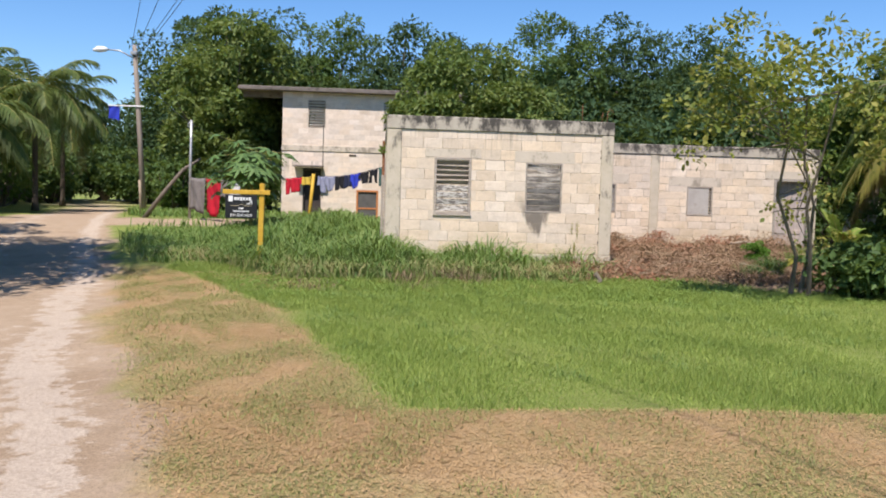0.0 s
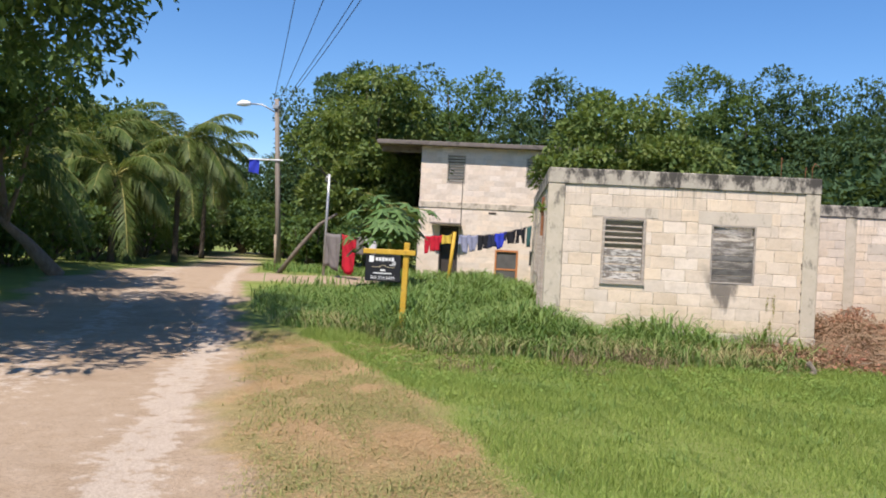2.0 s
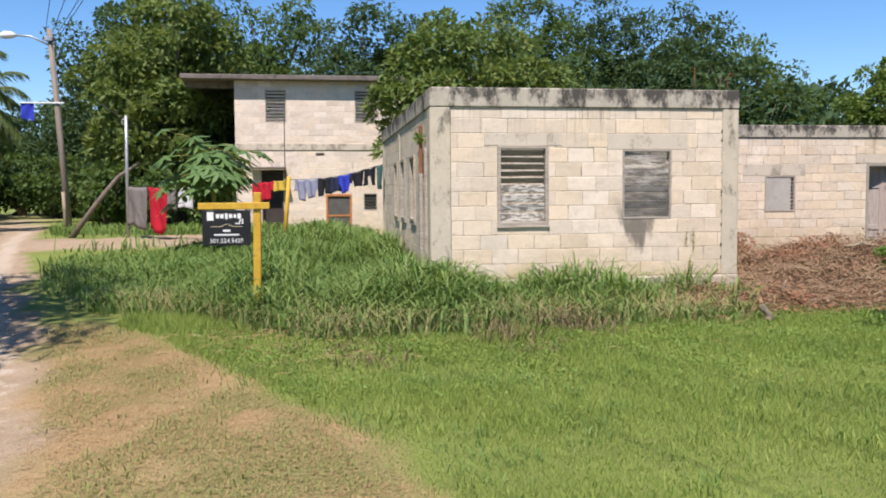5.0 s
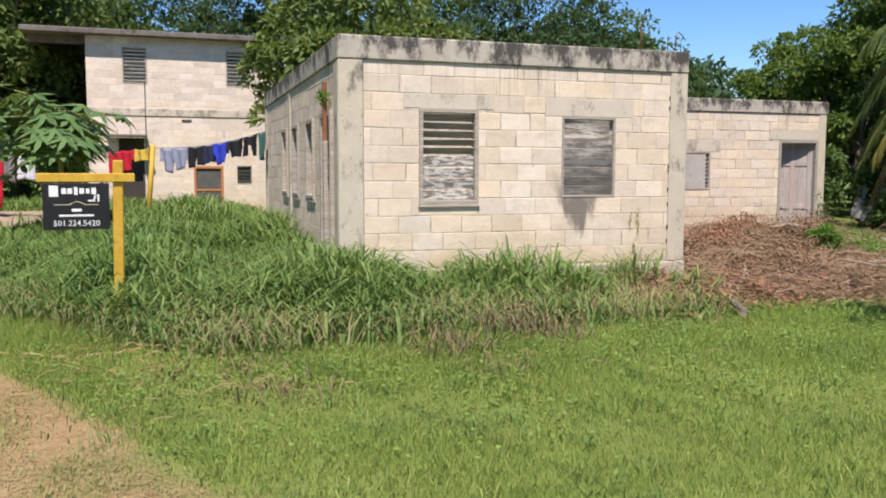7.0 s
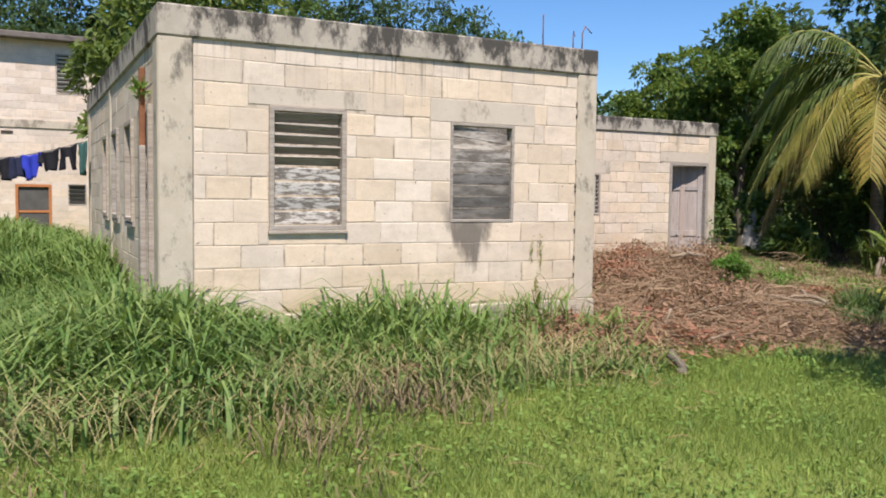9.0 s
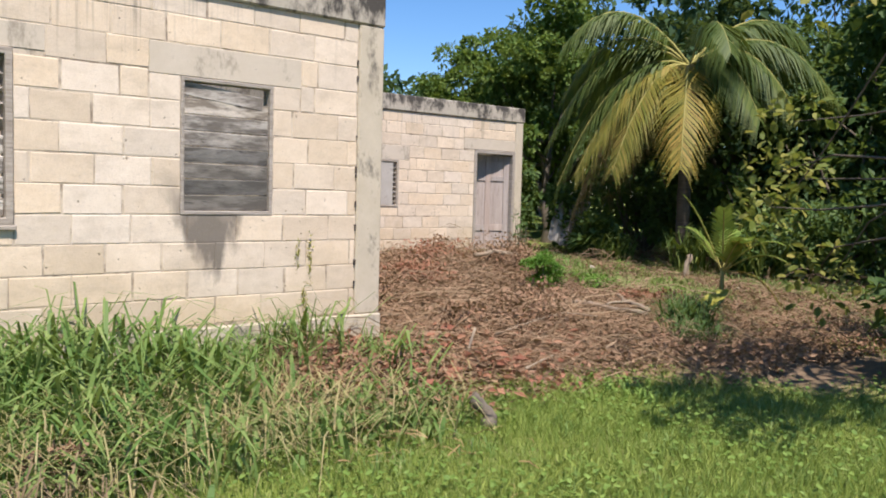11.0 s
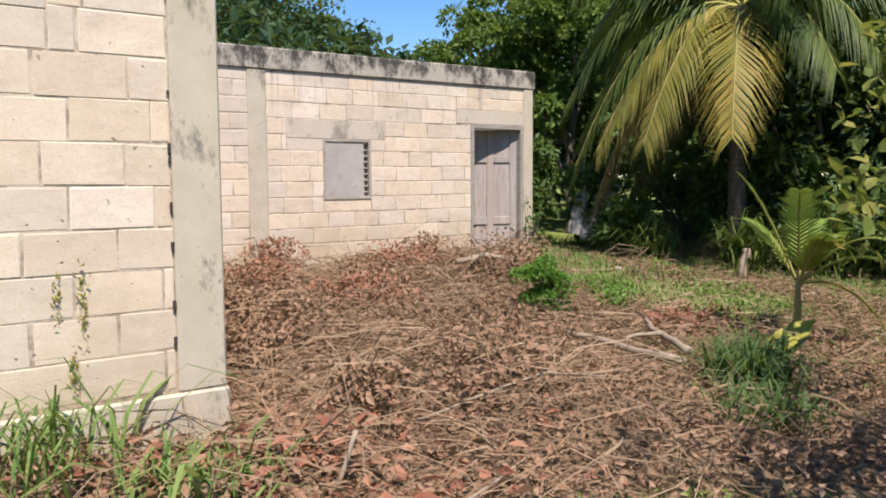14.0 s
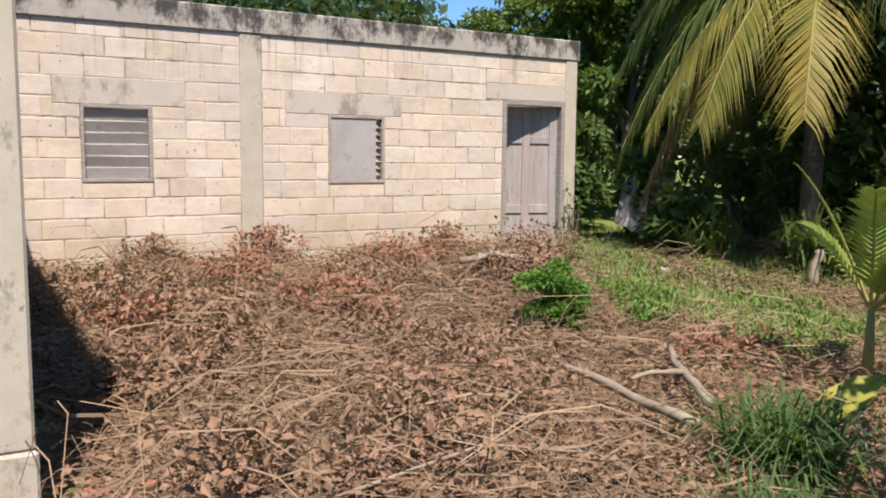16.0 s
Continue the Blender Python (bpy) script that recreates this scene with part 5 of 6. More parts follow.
x, y = scatter(5200, 2.6, 9.4, 10.2, 14.2, lambda x, y, r: r < np.maximum(np.exp(-((x - 3.6) ** 2 + (y - 12.7) ** 2) / 0.5), np.maximum(0.7 * np.exp(-((x - 4.45) ** 2 + (y - 11.4) ** 2) / 0.25), np.maximum(0.25 * np.exp(-((x - 6.7) ** 2 / 1.5 + (y - 11.9) ** 2 / 0.2)), np.exp(-((x - 8.9) ** 2 + (y - 13.0) ** 2) / 0.3)))), 96)
rs = np.random.RandomState(97)
straws("cut_grass", x, y, 0.06 + 0.14 * rs.rand(len(x)), 0.001 + 0.0014 * rs.rand(len(x)), 0.02 + 0.06 * rs.rand(len(x)), M_DRYGRASS, "dry cut grass lying on the lawn", 98, 0.2, 1.0)
x, y = scatter(4600, 9.6, 17, 13.0, 20.0, lambda x, y, r: (r < brush_mask(x, y) * (0.5 + 0.6 * wave(x, y, 1.1, 93))) & ~((x < 10.6) & (y > 14.6)), 86)
rs = np.random.RandomState(87)
straws("long_stems", x, y, 0.25 + 0.6 * rs.rand(len(x)) ** 1.5, 0.0013 + 0.0016 * rs.rand(len(x)), 0.02 + 0.16 * rs.rand(len(x)), M_VINE, "long cut stems and dry vines lying in tangles", 88, 0.42, 0.6)
x, y = scatter(3200, 8.4, 11.6, 13.0, 15.0, lambda x, y, r: (r < np.exp(-((x - 9.9) ** 2 + (y - 14.0) ** 2) / 0.8)) & ~((x < 10.25) & (y > 14.95)), 94)
rs = np.random.RandomState(95)
v, f = leaf_quads(np.stack([x, y, ground_z(x, y) + 0.02 + 0.14 * rs.rand(len(x)) ** 2], 1), units(rs, len(x)) * np.array([1, 1, 0.4]), units(rs, len(x)) + np.array([0, 0, 0.9]), 0.06 + 0.08 * rs.rand(len(x)), 0.03 + 0.035 * rs.rand(len(x)))
tagged(raw("fallen_leaves", v, f, M_REDLEAF), "curled red-brown fallen leaves heaped at the house corner", "leaf litter", kind="stuff")
x, y = scatter(40000, 12.5, 20, 11.5, 21.5, lambda x, y, r: (r < 0.75 * (1 - brush_mask(x, y)) * smooth(12.8, 15, x)) & ~((x < 17.3) & (y > 20.3)), 79)
rs = np.random.RandomState(80)
blades("clearing_grass", x, y, 0.06 + 0.14 * rs.rand(len(x)), 0.011, 1.0, M_TALL, "thin low grass and weeds in the clearing", "grass", 81)


# ---- the sale sign ----
sign = thing("sale_sign", "yellow wooden signpost with a hanging black board lettered in white", "sign", (3.62, 14.2, gz(3.62, 14.2)))
sz = gz(3.62, 14.2)
boxed("post", (-0.045, -0.045, -0.2), (0.045, 0.045, 1.3 - sz), M_YELLOW, sign, "yellow painted wooden post", 0.008, Matrix.Rotation(radians(1.0), 3, "Y"))
boxed("arm", (-0.67, -0.07, 1.1 - sz), (0.16, -0.047, 1.18 - sz), M_YELLOW, sign, "yellow painted wooden arm", 0.006)
board = boxed("board", (-0.625, -0.068, 0.672 - sz), (-0.065, -0.052, 1.09 - sz), M_SIGN, sign, "black board with white print", 0.004)


def lettering(text, x, z, size, parent, material, y=-0.072):
    cu = bpy.data.curves.new("lettering", "FONT")
    cu.body, cu.size, cu.extrude, cu.align_x, cu.resolution_u = text, size, 0.001, "CENTER", 3
    tmp = new("lettering", cu)
    me = bpy.data.meshes.new_from_object(tmp.evaluated_get(bpy.context.evaluated_depsgraph_get()))
    bpy.data.objects.remove(tmp)
    me.materials.clear()
    me.materials.append(material)
    ob = new("lettering", me)
    ob.parent = parent
    ob.matrix_basis = pose(x, y, z, 90, 0, 0)
    return ob


def bar(x0, x1, z0, z1, material, turn=0.0):
    boxed("print_mark", (x0, -0.0725, z0), (x1, -0.0682, z1), material, board, "", 0.0, Matrix.Rotation(radians(turn), 3, "Y"))


num = lettering("501.224.5420", -0.345, 0.705 - sz, 0.072, board, M_WHITE)
num["label"] = "white telephone number"
b0 = 1.02 - sz
for k, (w0, h0) in enumerate(((0.075, 0.1), (0.04, 0.05), (0.04, 0.05), (0.03, 0.07), (0.04, 0.05), (0.03, 0.045), (0.04, 0.06))):
    xk = -0.53 + 0.05 * k + (0.035 if k else 0)
    bar(xk - w0 / 2, xk + w0 / 2, b0 - h0 / 2, b0 + h0 / 2, M_WHITE)
bar(-0.245, -0.185, 0.925 - sz, 0.94 - sz, M_WHITE)
bar(-0.195, -0.18, 0.941 - sz, 0.985 - sz, M_WHITE, 20)
bar(-0.165, -0.15, 0.925 - sz, 0.99 - sz, M_WHITE)
bar(-0.53, -0.39, 0.893 - sz, 0.9 - sz, M_GOLDPRINT)
bar(-0.405, -0.335, 0.911 - sz, 0.918 - sz, M_GOLDPRINT, -22)
bar(-0.345, -0.265, 0.911 - sz, 0.918 - sz, M_GOLDPRINT, 22)
bar(-0.28, -0.16, 0.893 - sz, 0.9 - sz, M_GOLDPRINT)
bar(-0.385, -0.3, 0.835 - sz, 0.86 - sz, M_WHITE)
bar(-0.49, -0.2, 0.79 - sz, 0.808 - sz, M_WHITE)

# ---- washing line ----
A, P, C = Vector((5.8, 22.0, 1.95)), Vector((3.77, 24.0, 1.68)), Vector((-0.8, 28.5, 1.62))


def line_at(u):
    """The rope from the block house (u 0) over the prop (u 0.31) to the post (u 1)."""
    a, b, t = (A, P, u / 0.31) if u < 0.31 else (P, C, (u - 0.31) / 0.69)
    p = a.lerp(b, t)
    p.z -= 0.1 * math.sin(math.pi * t)
    return p


rope = rod("washing_line", [line_at(k / 30) for k in range(31)], 0.006, M_WIRE, sides=5)
tagged(rope, "thin rope strung from the house corner to a post", "washing line")
prop = rod("line_prop", [(3.62, 23.95, gz(3.62, 24) - 0.1), (3.7, 24.0, 0.9), (3.77, 24.02, 1.75)], 0.05, M_YELLOW, sides=8)
tagged(prop, "yellow painted pole that props the washing line", "prop")
zp = gz(-0.8, 28.5)
post = thing("line_post", "grey metal pipe that holds the end of the washing line", "post", (-0.8, 28.5, zp))
rod("pipe", [(0, 0, -0.1), (0.02, 0, 1.8), (0.04, 0, 3.57 - zp)], 0.045, M_METAL, post)
rod("hook", [(0.04, 0, 3.5 - zp), (-0.06, 0, 3.47 - zp), (-0.08, 0, 3.36 - zp), (0.03, 0, 3.3 - zp)], 0.02, M_METAL, post, sides=5)


def garment(name, u0, u1, drop, colour, label, kind="towel", seed=0):
    """Cloth folded over the rope, with hanging waves; shirts get sleeves, shorts get two legs."""
    rs = random.Random(seed)
    nx, nz = 14, 9
    u0, u1 = max(0.0, u0 - 0.004), u1 + 0.004
    bm = bmesh.new()
    grid = []
    a, b = line_at(u0), line_at(u1)
    out = Vector((0, 0, 1)).cross(b - a).normalized()
    ph = rs.uniform(0, 6)
    for j in range(nz + 1):
        row = []
        t = j / nz
        for i in range(nx + 1):
            s = i / nx
            q = s
            if kind == "shorts":
                q = 0.08 + 0.84 * s + (0.0 if t < 0.5 else (s - 0.5) * 0.1 * t)
            p = line_at(u0 + (u1 - u0) * (0.5 + (q - 0.5) * (1 - 0.12 * t * rs.uniform(0.6, 1.2))))
            length = drop
            if kind == "shirt":
                length = drop * (0.55 if s < 0.2 or s > 0.8 else 1.0)
            if kind == "shorts" and 0.42 < s < 0.58:
                length = drop * 0.5
            length *= 1 + 0.06 * math.sin(5 * s + ph)
            p.z += 0.012 - length * t - 0.03 * math.sin(math.pi * s) * (1 - t)
            p += out * (0.035 * math.sin(11 * s + ph + 1.5 * t) * (0.3 + t))
            row.append(bm.verts.new(p))
        grid.append(row)
    for j in range(nz):
        for i in range(nx):
            bm.faces.new((grid[j][i], grid[j][i + 1], grid[j + 1][i + 1], grid[j + 1][i]))
    ob = part(name, bm, M_CLOTH[colour], shade=True)
    mod = ob.modifiers.new("thickness", "SOLIDIFY")
    mod.thickness = 0.012
    return tagged(ob, label, "laundry", "clothes on the washing line")


garment("grey_towel", 0.9, 0.995, 1.15, "grey", "grey bath towel pegged on the washing line", seed=1)
garment("red_towel", 0.81, 0.89, 1.2, "red", "bright red bath towel pegged on the washing line", seed=2)
garment("small_cloth", 0.765, 0.8, 0.6, "grey", "small brown-grey cloth on the washing line", seed=3)
garment("white_cloth", 0.69, 0.75, 0.55, "white", "crumpled off-white cloth on the washing line", seed=4)
garment("red_shorts", 0.4, 0.445, 0.48, "red", "red shorts hung on the washing line", "shorts", 5)
garment("red_shirt", 0.365, 0.398, 0.42, "red", "red shirt hung on the washing line", "shirt", 6)
garment("yellow_cloth", 0.325, 0.36, 0.26, "yellow", "small yellow cloth on the washing line", seed=7)
garment("pale_shirt", 0.25, 0.285, 0.5, "pale_blue", "pale lavender-grey shirt hung on the washing line", "shirt", 8)
garment("pale_blue_shirt", 0.21, 0.247, 0.45, "pale_blue", "pale blue-grey shirt hung on the washing line", "shirt", 9)
garment("black_shorts", 0.165, 0.206, 0.4, "black", "black shorts hung on the washing line", "shorts", 10)
garment("navy_shorts", 0.135, 0.163, 0.36, "navy", "navy shorts hung on the washing line", "shorts", 11)
garment("blue_shirt", 0.1, 0.133, 0.42, "blue", "royal blue shirt hung on the washing line", "shirt", 12)
garment("black_shirt", 0.06, 0.098, 0.34, "black", "black shirt hung on the washing line", "shirt", 13)
garment("black_trousers", 0.02, 0.057, 0.38, "black", "black trousers hung on the washing line", "shorts", 14)

garment("teal_cloth", 0.0, 0.014, 0.5, "teal", "faded teal cloth at the house end of the washing line", seed=15)

# ---- street pole, lamp and cables ----
px0, py0 = -3.82, 34.0
zq = gz(px0, py0)
pole = thing("street_pole", "grey wooden utility pole with a cobra-head lamp on a steel arm", "street lamp", (px0, py0, zq))
rod("pole", [(0, 0, -0.2), (-0.18, 0, 3), (-0.42, 0, 6.75)], [0.12, 0.105, 0.085], M_POLE, pole, sides=10)
rod("lamp_arm", [(-0.4, -0.05, 6.2), (-1.0, -0.05, 6.5), (-1.5, -0.05, 6.52)], 0.03, M_METAL, pole, "curved steel arm", 6)
lamp = rod("lamp_head", [(-1.45, -0.05, 6.52), (-1.6, -0.05, 6.53), (-1.8, -0.05, 6.52), (-2.02, -0.05, 6.48)], [0.06, 0.11, 0.13, 0.05], M_WHITE, pole, "white lamp housing", 10)
boxed("crossbar", (-1.4, -0.14, 4.28), (0.0, -0.09, 4.33), M_WHITE, pole, "pale horizontal pipe", 0.01)
boxed("bracket", (-0.54, -0.15, 6.35), (-0.28, 0.13, 6.5), M_METAL, pole, "", 0.01)
flag_bm = bmesh.new()
rows = [[flag_bm.verts.new((-1.38 + 0.07 * i, -0.11 + 0.03 * math.sin(i * 1.3 + j), 4.28 - 0.1 * j - (0.0 if i < 3 else 0.03 * i * (j > 2)))) for i in range(7)] for j in range(6)]
for j in range(5):
    for i in range(6):
        if not (j == 4 and i > 2):
            flag_bm.faces.new((rows[j][i], rows[j][i + 1], rows[j + 1][i + 1], rows[j + 1][i]))
cloth = part("blue_cloth", flag_bm, M_CLOTH["blue"], pole, "ragged blue cloth tied to the pipe", True)
top = Vector((px0 - 0.42, py0, zq + 6.6))
for k, (dx, dz, ex) in enumerate(((-0.12, 0.1, 9.4), (0.12, 0.1, 10.8), (0.02, -0.35, 12.4), (0.05, -0.42, 12.7))):
    a, b = top + Vector((dx, 0, dz)), Vector((ex, -10, 8.2))
    pts = []
    for i in range(21):
        p = a.lerp(b, i / 20)
        p.z -= 0.9 * math.sin(math.pi * i / 20)
        pts.append(p)
    tagged(rod("overhead_cable", pts, 0.01, M_WIRE, sides=5), "black overhead cable running from the street pole", "cable", "overhead cables")
drop = [top.lerp(Vector((-0.78, 28.5, 3.5)), i / 12) - Vector((0, 0, 0.5 * math.sin(math.pi * i / 12))) for i in range(13)]
tagged(rod("service_cable", drop, 0.01, M_WIRE, sides=5), "thin cable sagging from the pole to the pipe post", "cable")
drop = [Vector((-0.78, 28.5, 3.45)).lerp(Vector((2.0, 32.95, 2.82)), i / 12) - Vector((0, 0, 0.25 * math.sin(math.pi * i / 12))) for i in range(13)]
tagged(rod("service_cable", drop, 0.01, M_WIRE, sides=5), "thin cable running to the two-storey house", "cable")
zt = gz(-2.2, 28.7)
tagged(rod("leaning_trunk", [(-2.4, 28.6, zt - 0.1), (-1.7, 28.7, zt + 0.9), (-1.1, 28.9, zt + 1.7), (-0.55, 29.1, zt + 2.1)], [0.085, 0.07, 0.06, 0.04], M_BARK, sides=8), "leaning bare grey tree trunk beside the pipe post", "dead tree")
tagged(rod("fence_post", [(-2.9, 30.2, zt - 0.1), (-2.92, 30.2, zt + 0.7), (-2.95, 30.2, zt + 1.3)], 0.05, M_DEADWOOD, sides=6), "short grey wooden fence post", "post")

# ---- papaya ----
PX, PY = 2.25, 22.0
zz = gz(PX, PY)
papaya = thing("papaya_plant", "young papaya plant with an umbrella of lobed green leaves", "plant", (PX, PY, zz))
rod("stem", [(0, 0, -0.05), (0.03, 0, 1.0), (0, 0, 2.3 - zz)], [0.06, 0.05, 0.035], M_RACHIS, papaya)
rs = np.random.RandomState(9)
for k in range(96):
    a, el = k * 2.4, rs.uniform(-0.7, 1.0)
    s0 = Vector((0, 0, 1.45 + 0.85 * k / 96 - zz))
    tip = s0 + Vector((math.cos(a) * math.cos(el), math.sin(a) * math.cos(el), math.sin(el) * 0.6)) * rs.uniform(0.4, 1.2)
    stalk = rod("leaf_stalk", [s0, s0.lerp(tip, 0.5) + Vector((0, 0, 0.06)), tip], 0.008, M_RACHIS, papaya, sides=4)
    bm = bmesh.new()
    n = Vector((math.cos(a) * 0.5, math.sin(a) * 0.5, 1)).normalized()
    u = n.orthogonal().normalized()
    w = n.cross(u)
    mid = bm.verts.new(tip)
    ring = []
    for i in range(28):
        ang = 2 * math.pi * i / 28
        r = 0.35 * (1.0 if i % 4 == 0 else 0.62 if i % 4 in (1, 3) else 0.3) * rs.uniform(0.85, 1.15)
        ring.append(bm.verts.new(tip + (u * math.cos(ang) + w * math.sin(ang)) * r - n * r * 0.35))
    for i in range(28):
        bm.faces.new((mid, ring[i], ring[(i + 1) % 28]))
    part("leaf", bm, M_PAPAYA, stalk)

# ---- plants and wood in the clearing ----
SX, SY = 14.6, 14.55
zs = gz(SX, SY)
sprout = thing("palm_sprout", "young palm sprout with bright fresh leaves and one yellow leaf", "plant", (SX, SY, zs))
rod("stem", [(0, 0, -0.05), (0.06, 0.02, 0.3), (0.1, 0.05, 0.55)], [0.045, 0.03, 0.018], M_RACHIS, sprout)
for k, (turn, rise, dr, mi, ln) in enumerate(((130, 2.6, 0.9, 0, 0.38), (300, 0.9, 0.75, 0, 0.62), (285, 1.3, 0.8, 0, 0.55), (210, 2.4, 1.0, 0, 0.4), (20, 1.8, 1.0, 0, 0.45), (240, 1.6, 0.9, 0, 0.45), (100, 1.8, 0.9, 0, 0.42), (310, 0.3, 0.75, 1, 0.55), (250, 2.0, 1.2, 1, 0.32))):
    rib, v, q, tr = frond_mesh(np.random.RandomState(200 + k), ln * 1.3, rise, dr, 0.16, 26, 0.15, 2.6)
    m = np.array(Matrix.Translation((0.1, 0.05, 0.5)) @ Matrix.Rotation(radians(turn), 4, "Z"))
    fr = raw("frond", np.array([tuple(p) for p in rib[0]]) @ m[:3, :3].T + m[:3, 3], rib[1], M_RACHIS, sprout, smooth_shade=True)
    tri_quads("frond_foliage", v @ m[:3, :3].T + m[:3, 3], q, tr, (M_SPROUT, M_YELLOWLEAF)[mi], fr)


def clump(name, x, y, height, count, spread, material, label, seed, width=0.014):
    rs = np.random.RandomState(seed)
    a, r = rs.uniform(0, 6.283, count), spread * rs.rand(count) ** 0.7
    ob = blades(name, x + r * np.cos(a), y + r * np.sin(a), height * (0.5 + 0.6 * rs.rand(count)), width, 0.9, material, label, "plant", seed + 1)
    return ob


clump("grass_clump", 12.9, 13.82, 0.48, 360, 0.24, M_DARKLEAF, "dark green tuft of long strap leaves among dead brush", 301)
clump("grass_clump", 12.35, 13.35, 0.28, 180, 0.3, M_DARKLEAF, "low dark green grass tuft among dead brush", 303)
clump("grass_clump", 9.1, 14.75, 0.5, 160, 0.5, M_TALL, "loose tuft of long grass against the plinth", 305)
clump("grass_clump", 9.75, 14.2, 0.3, 140, 0.3, M_TALL, "loose tuft of grass at the house corner", 307)
clump("strap_leaf_plant", 18.5, 17.6, 0.95, 130, 0.3, M_FROND, "dark strap-leaved plants at the foot of the palm", 321, 0.035)
clump("strap_leaf_plant", 18.0, 18.8, 0.7, 110, 0.35, M_FROND, "dark strap-leaved plants behind the clearing", 323, 0.035)
clump("strap_leaf_plant", 19.0, 16.5, 0.8, 110, 0.35, M_FROND, "dark strap-leaved plants behind the clearing", 325, 0.035)
clump("dry_tuft", 6.19, 12.07, 0.25, 120, 0.36, M_DRYTUFT, "withered brown grass tuft at the lawn edge", 331, 0.009)
clump("dry_tuft", 6.9, 12.57, 0.30, 110, 0.30, M_DRYTUFT, "withered brown grass tuft at the lawn edge", 333, 0.009)
clump("dry_tuft", 7.22, 12.42, 0.21, 100, 0.36, M_DRYTUFT, "withered brown grass tuft at the lawn edge", 335, 0.009)
clump("dry_tuft", 4.79, 11.29, 0.15, 80, 0.36, M_DRYTUFT, "withered brown grass tuft at the lawn edge", 337, 0.009)
clump("dry_tuft", 4.53, 11.98, 0.13, 130, 0.60, M_DRYTUFT, "withered brown grass tuft at the lawn edge", 339, 0.009)
clump("dry_tuft", 4.45, 13.06, 0.18, 100, 0.48, M_DRYTUFT, "withered brown grass tuft at the lawn edge", 341, 0.009)
clump("dry_tuft", 6.3, 11.47, 0.13, 80, 0.36, M_DRYTUFT, "withered brown grass tuft at the lawn edge", 343, 0.009)
clump("dry_tuft", 8.87, 13.03, 0.07, 130, 0.54, M_DRYTUFT, "withered brown grass tuft at the lawn edge", 345, 0.009)
clump("weed_patch", 16.47, 16.62, 0.2, 420, 0.42, M_WEED, "fresh green weeds growing through dead brush", 361, 0.016)
clump("weed_patch", 16.15, 15.94, 0.2, 420, 0.42, M_WEED, "fresh green weeds growing through dead brush", 363, 0.016)
clump("weed_patch", 17.21, 17.69, 0.2, 420, 0.42, M_WEED, "fresh green weeds growing through dead brush", 365, 0.016)
clump("weed_patch", 15.31, 17.2, 0.2, 420, 0.42, M_WEED, "fresh green weeds growing through dead brush", 367, 0.016)
clump("weed_patch", 15.3, 16.06, 0.2, 420, 0.42, M_WEED, "fresh green weeds growing through dead brush", 369, 0.016)
clump("weed_patch", 15.18, 15.53, 0.2, 420, 0.42, M_WEED, "fresh green weeds growing through dead brush", 371, 0.016)
clump("weed_patch", 10.87, 12.89, 0.12, 150, 0.42, M_WEED, "fresh green weeds growing through dead brush", 373, 0.016)
clump("weed_patch", 15.43, 17.34, 0.2, 420, 0.42, M_WEED, "fresh green weeds growing through dead brush", 375, 0.016)
clump("weed_patch", 19.04, 20.03, 0.2, 420, 0.42, M_WEED, "fresh green weeds growing through dead brush", 377, 0.016)


def sprig(name, centre, size, count, leaf, material, label, seed):
    """A small cluster of leaves, or a crust of moss, held on a wall."""
    rs = np.random.RandomState(seed)
    at = np.array(centre) + rs.normal(size=(count, 3)) * np.array(size)
    v, f = leaf_quads(at, units(rs, count) + np.array([0, 0, 0.8]), units(rs, count), leaf * (0.6 + 0.8 * rs.rand(count)), leaf * 0.4 * (0.6 + 0.8 * rs.rand(count)))
    return tagged(raw(name, v, f, material), label, "plant", kind="stuff")


sprig("wall_moss", (9.45, 14.99, 0.6), (0.008, 0.003, 0.06), 60, 0.022, M_MOSS, "yellow-green moss streak on the block wall", 341)
sprig("wall_moss", (9.56, 14.99, 0.58), (0.01, 0.003, 0.1), 80, 0.022, M_MOSS, "yellow-green moss streak on the block wall", 342)
sprig("wall_moss", (9.51, 14.99, 0.25), (0.01, 0.003, 0.05), 60, 0.022, M_MOSS, "yellow-green moss streak on the block wall", 343)
sprig("wall_plant", (5.77, 15.5, 2.0), (0.03, 0.04, 0.045), 60, 0.07, M_WEED, "small green plant rooted beside the rusty strip", 344)
big = bmesh.new()
strip = [(0.0, 0.012, 0.0), (0.1, 0.06, 0.08), (0.22, 0.08, 0.15), (0.34, 0.06, 0.19), (0.46, 0.004, 0.2)]
edge = [[big.verts.new((d, s * w, z + (0.012 if s else 0))) for s in (-1, 0, 1)] for d, w, z in strip]
for a, b in zip(edge, edge[1:]):
    for k in (0, 1):
        big.faces.new((a[k], a[k + 1], b[k + 1], b[k]))
yellow = part("yellow_leaf", big, M_YELLOWLEAF)
yellow.matrix_basis = pose(13.12, 13.95, gz(13.12, 13.95) + 0.16, 35, -18, -12)
yellow.modifiers.new("thickness", "SOLIDIFY").thickness = 0.002
tagged(yellow, "large bright yellow leaf lying on a grass tuft", "leaf")
shrub("fern_bush", 13.95, 16.62, 0.56, 0.27, 311, M_FERN, "bright green feathery bush in the dead brush", 6000, 0.034, category="shrub")
shrub("fern_bush", 14.75, 16.5, 0.26, 0.22, 313, M_FERN, "small green feathery plant in the dead brush", 700, 0.05, category="shrub")
shrub("door_creeper", 16.85, 20.0, 0.8, 0.16, 315, M_PAPAYA, "thin green creeper growing at the weathered door", 140, 0.07, category="plant")


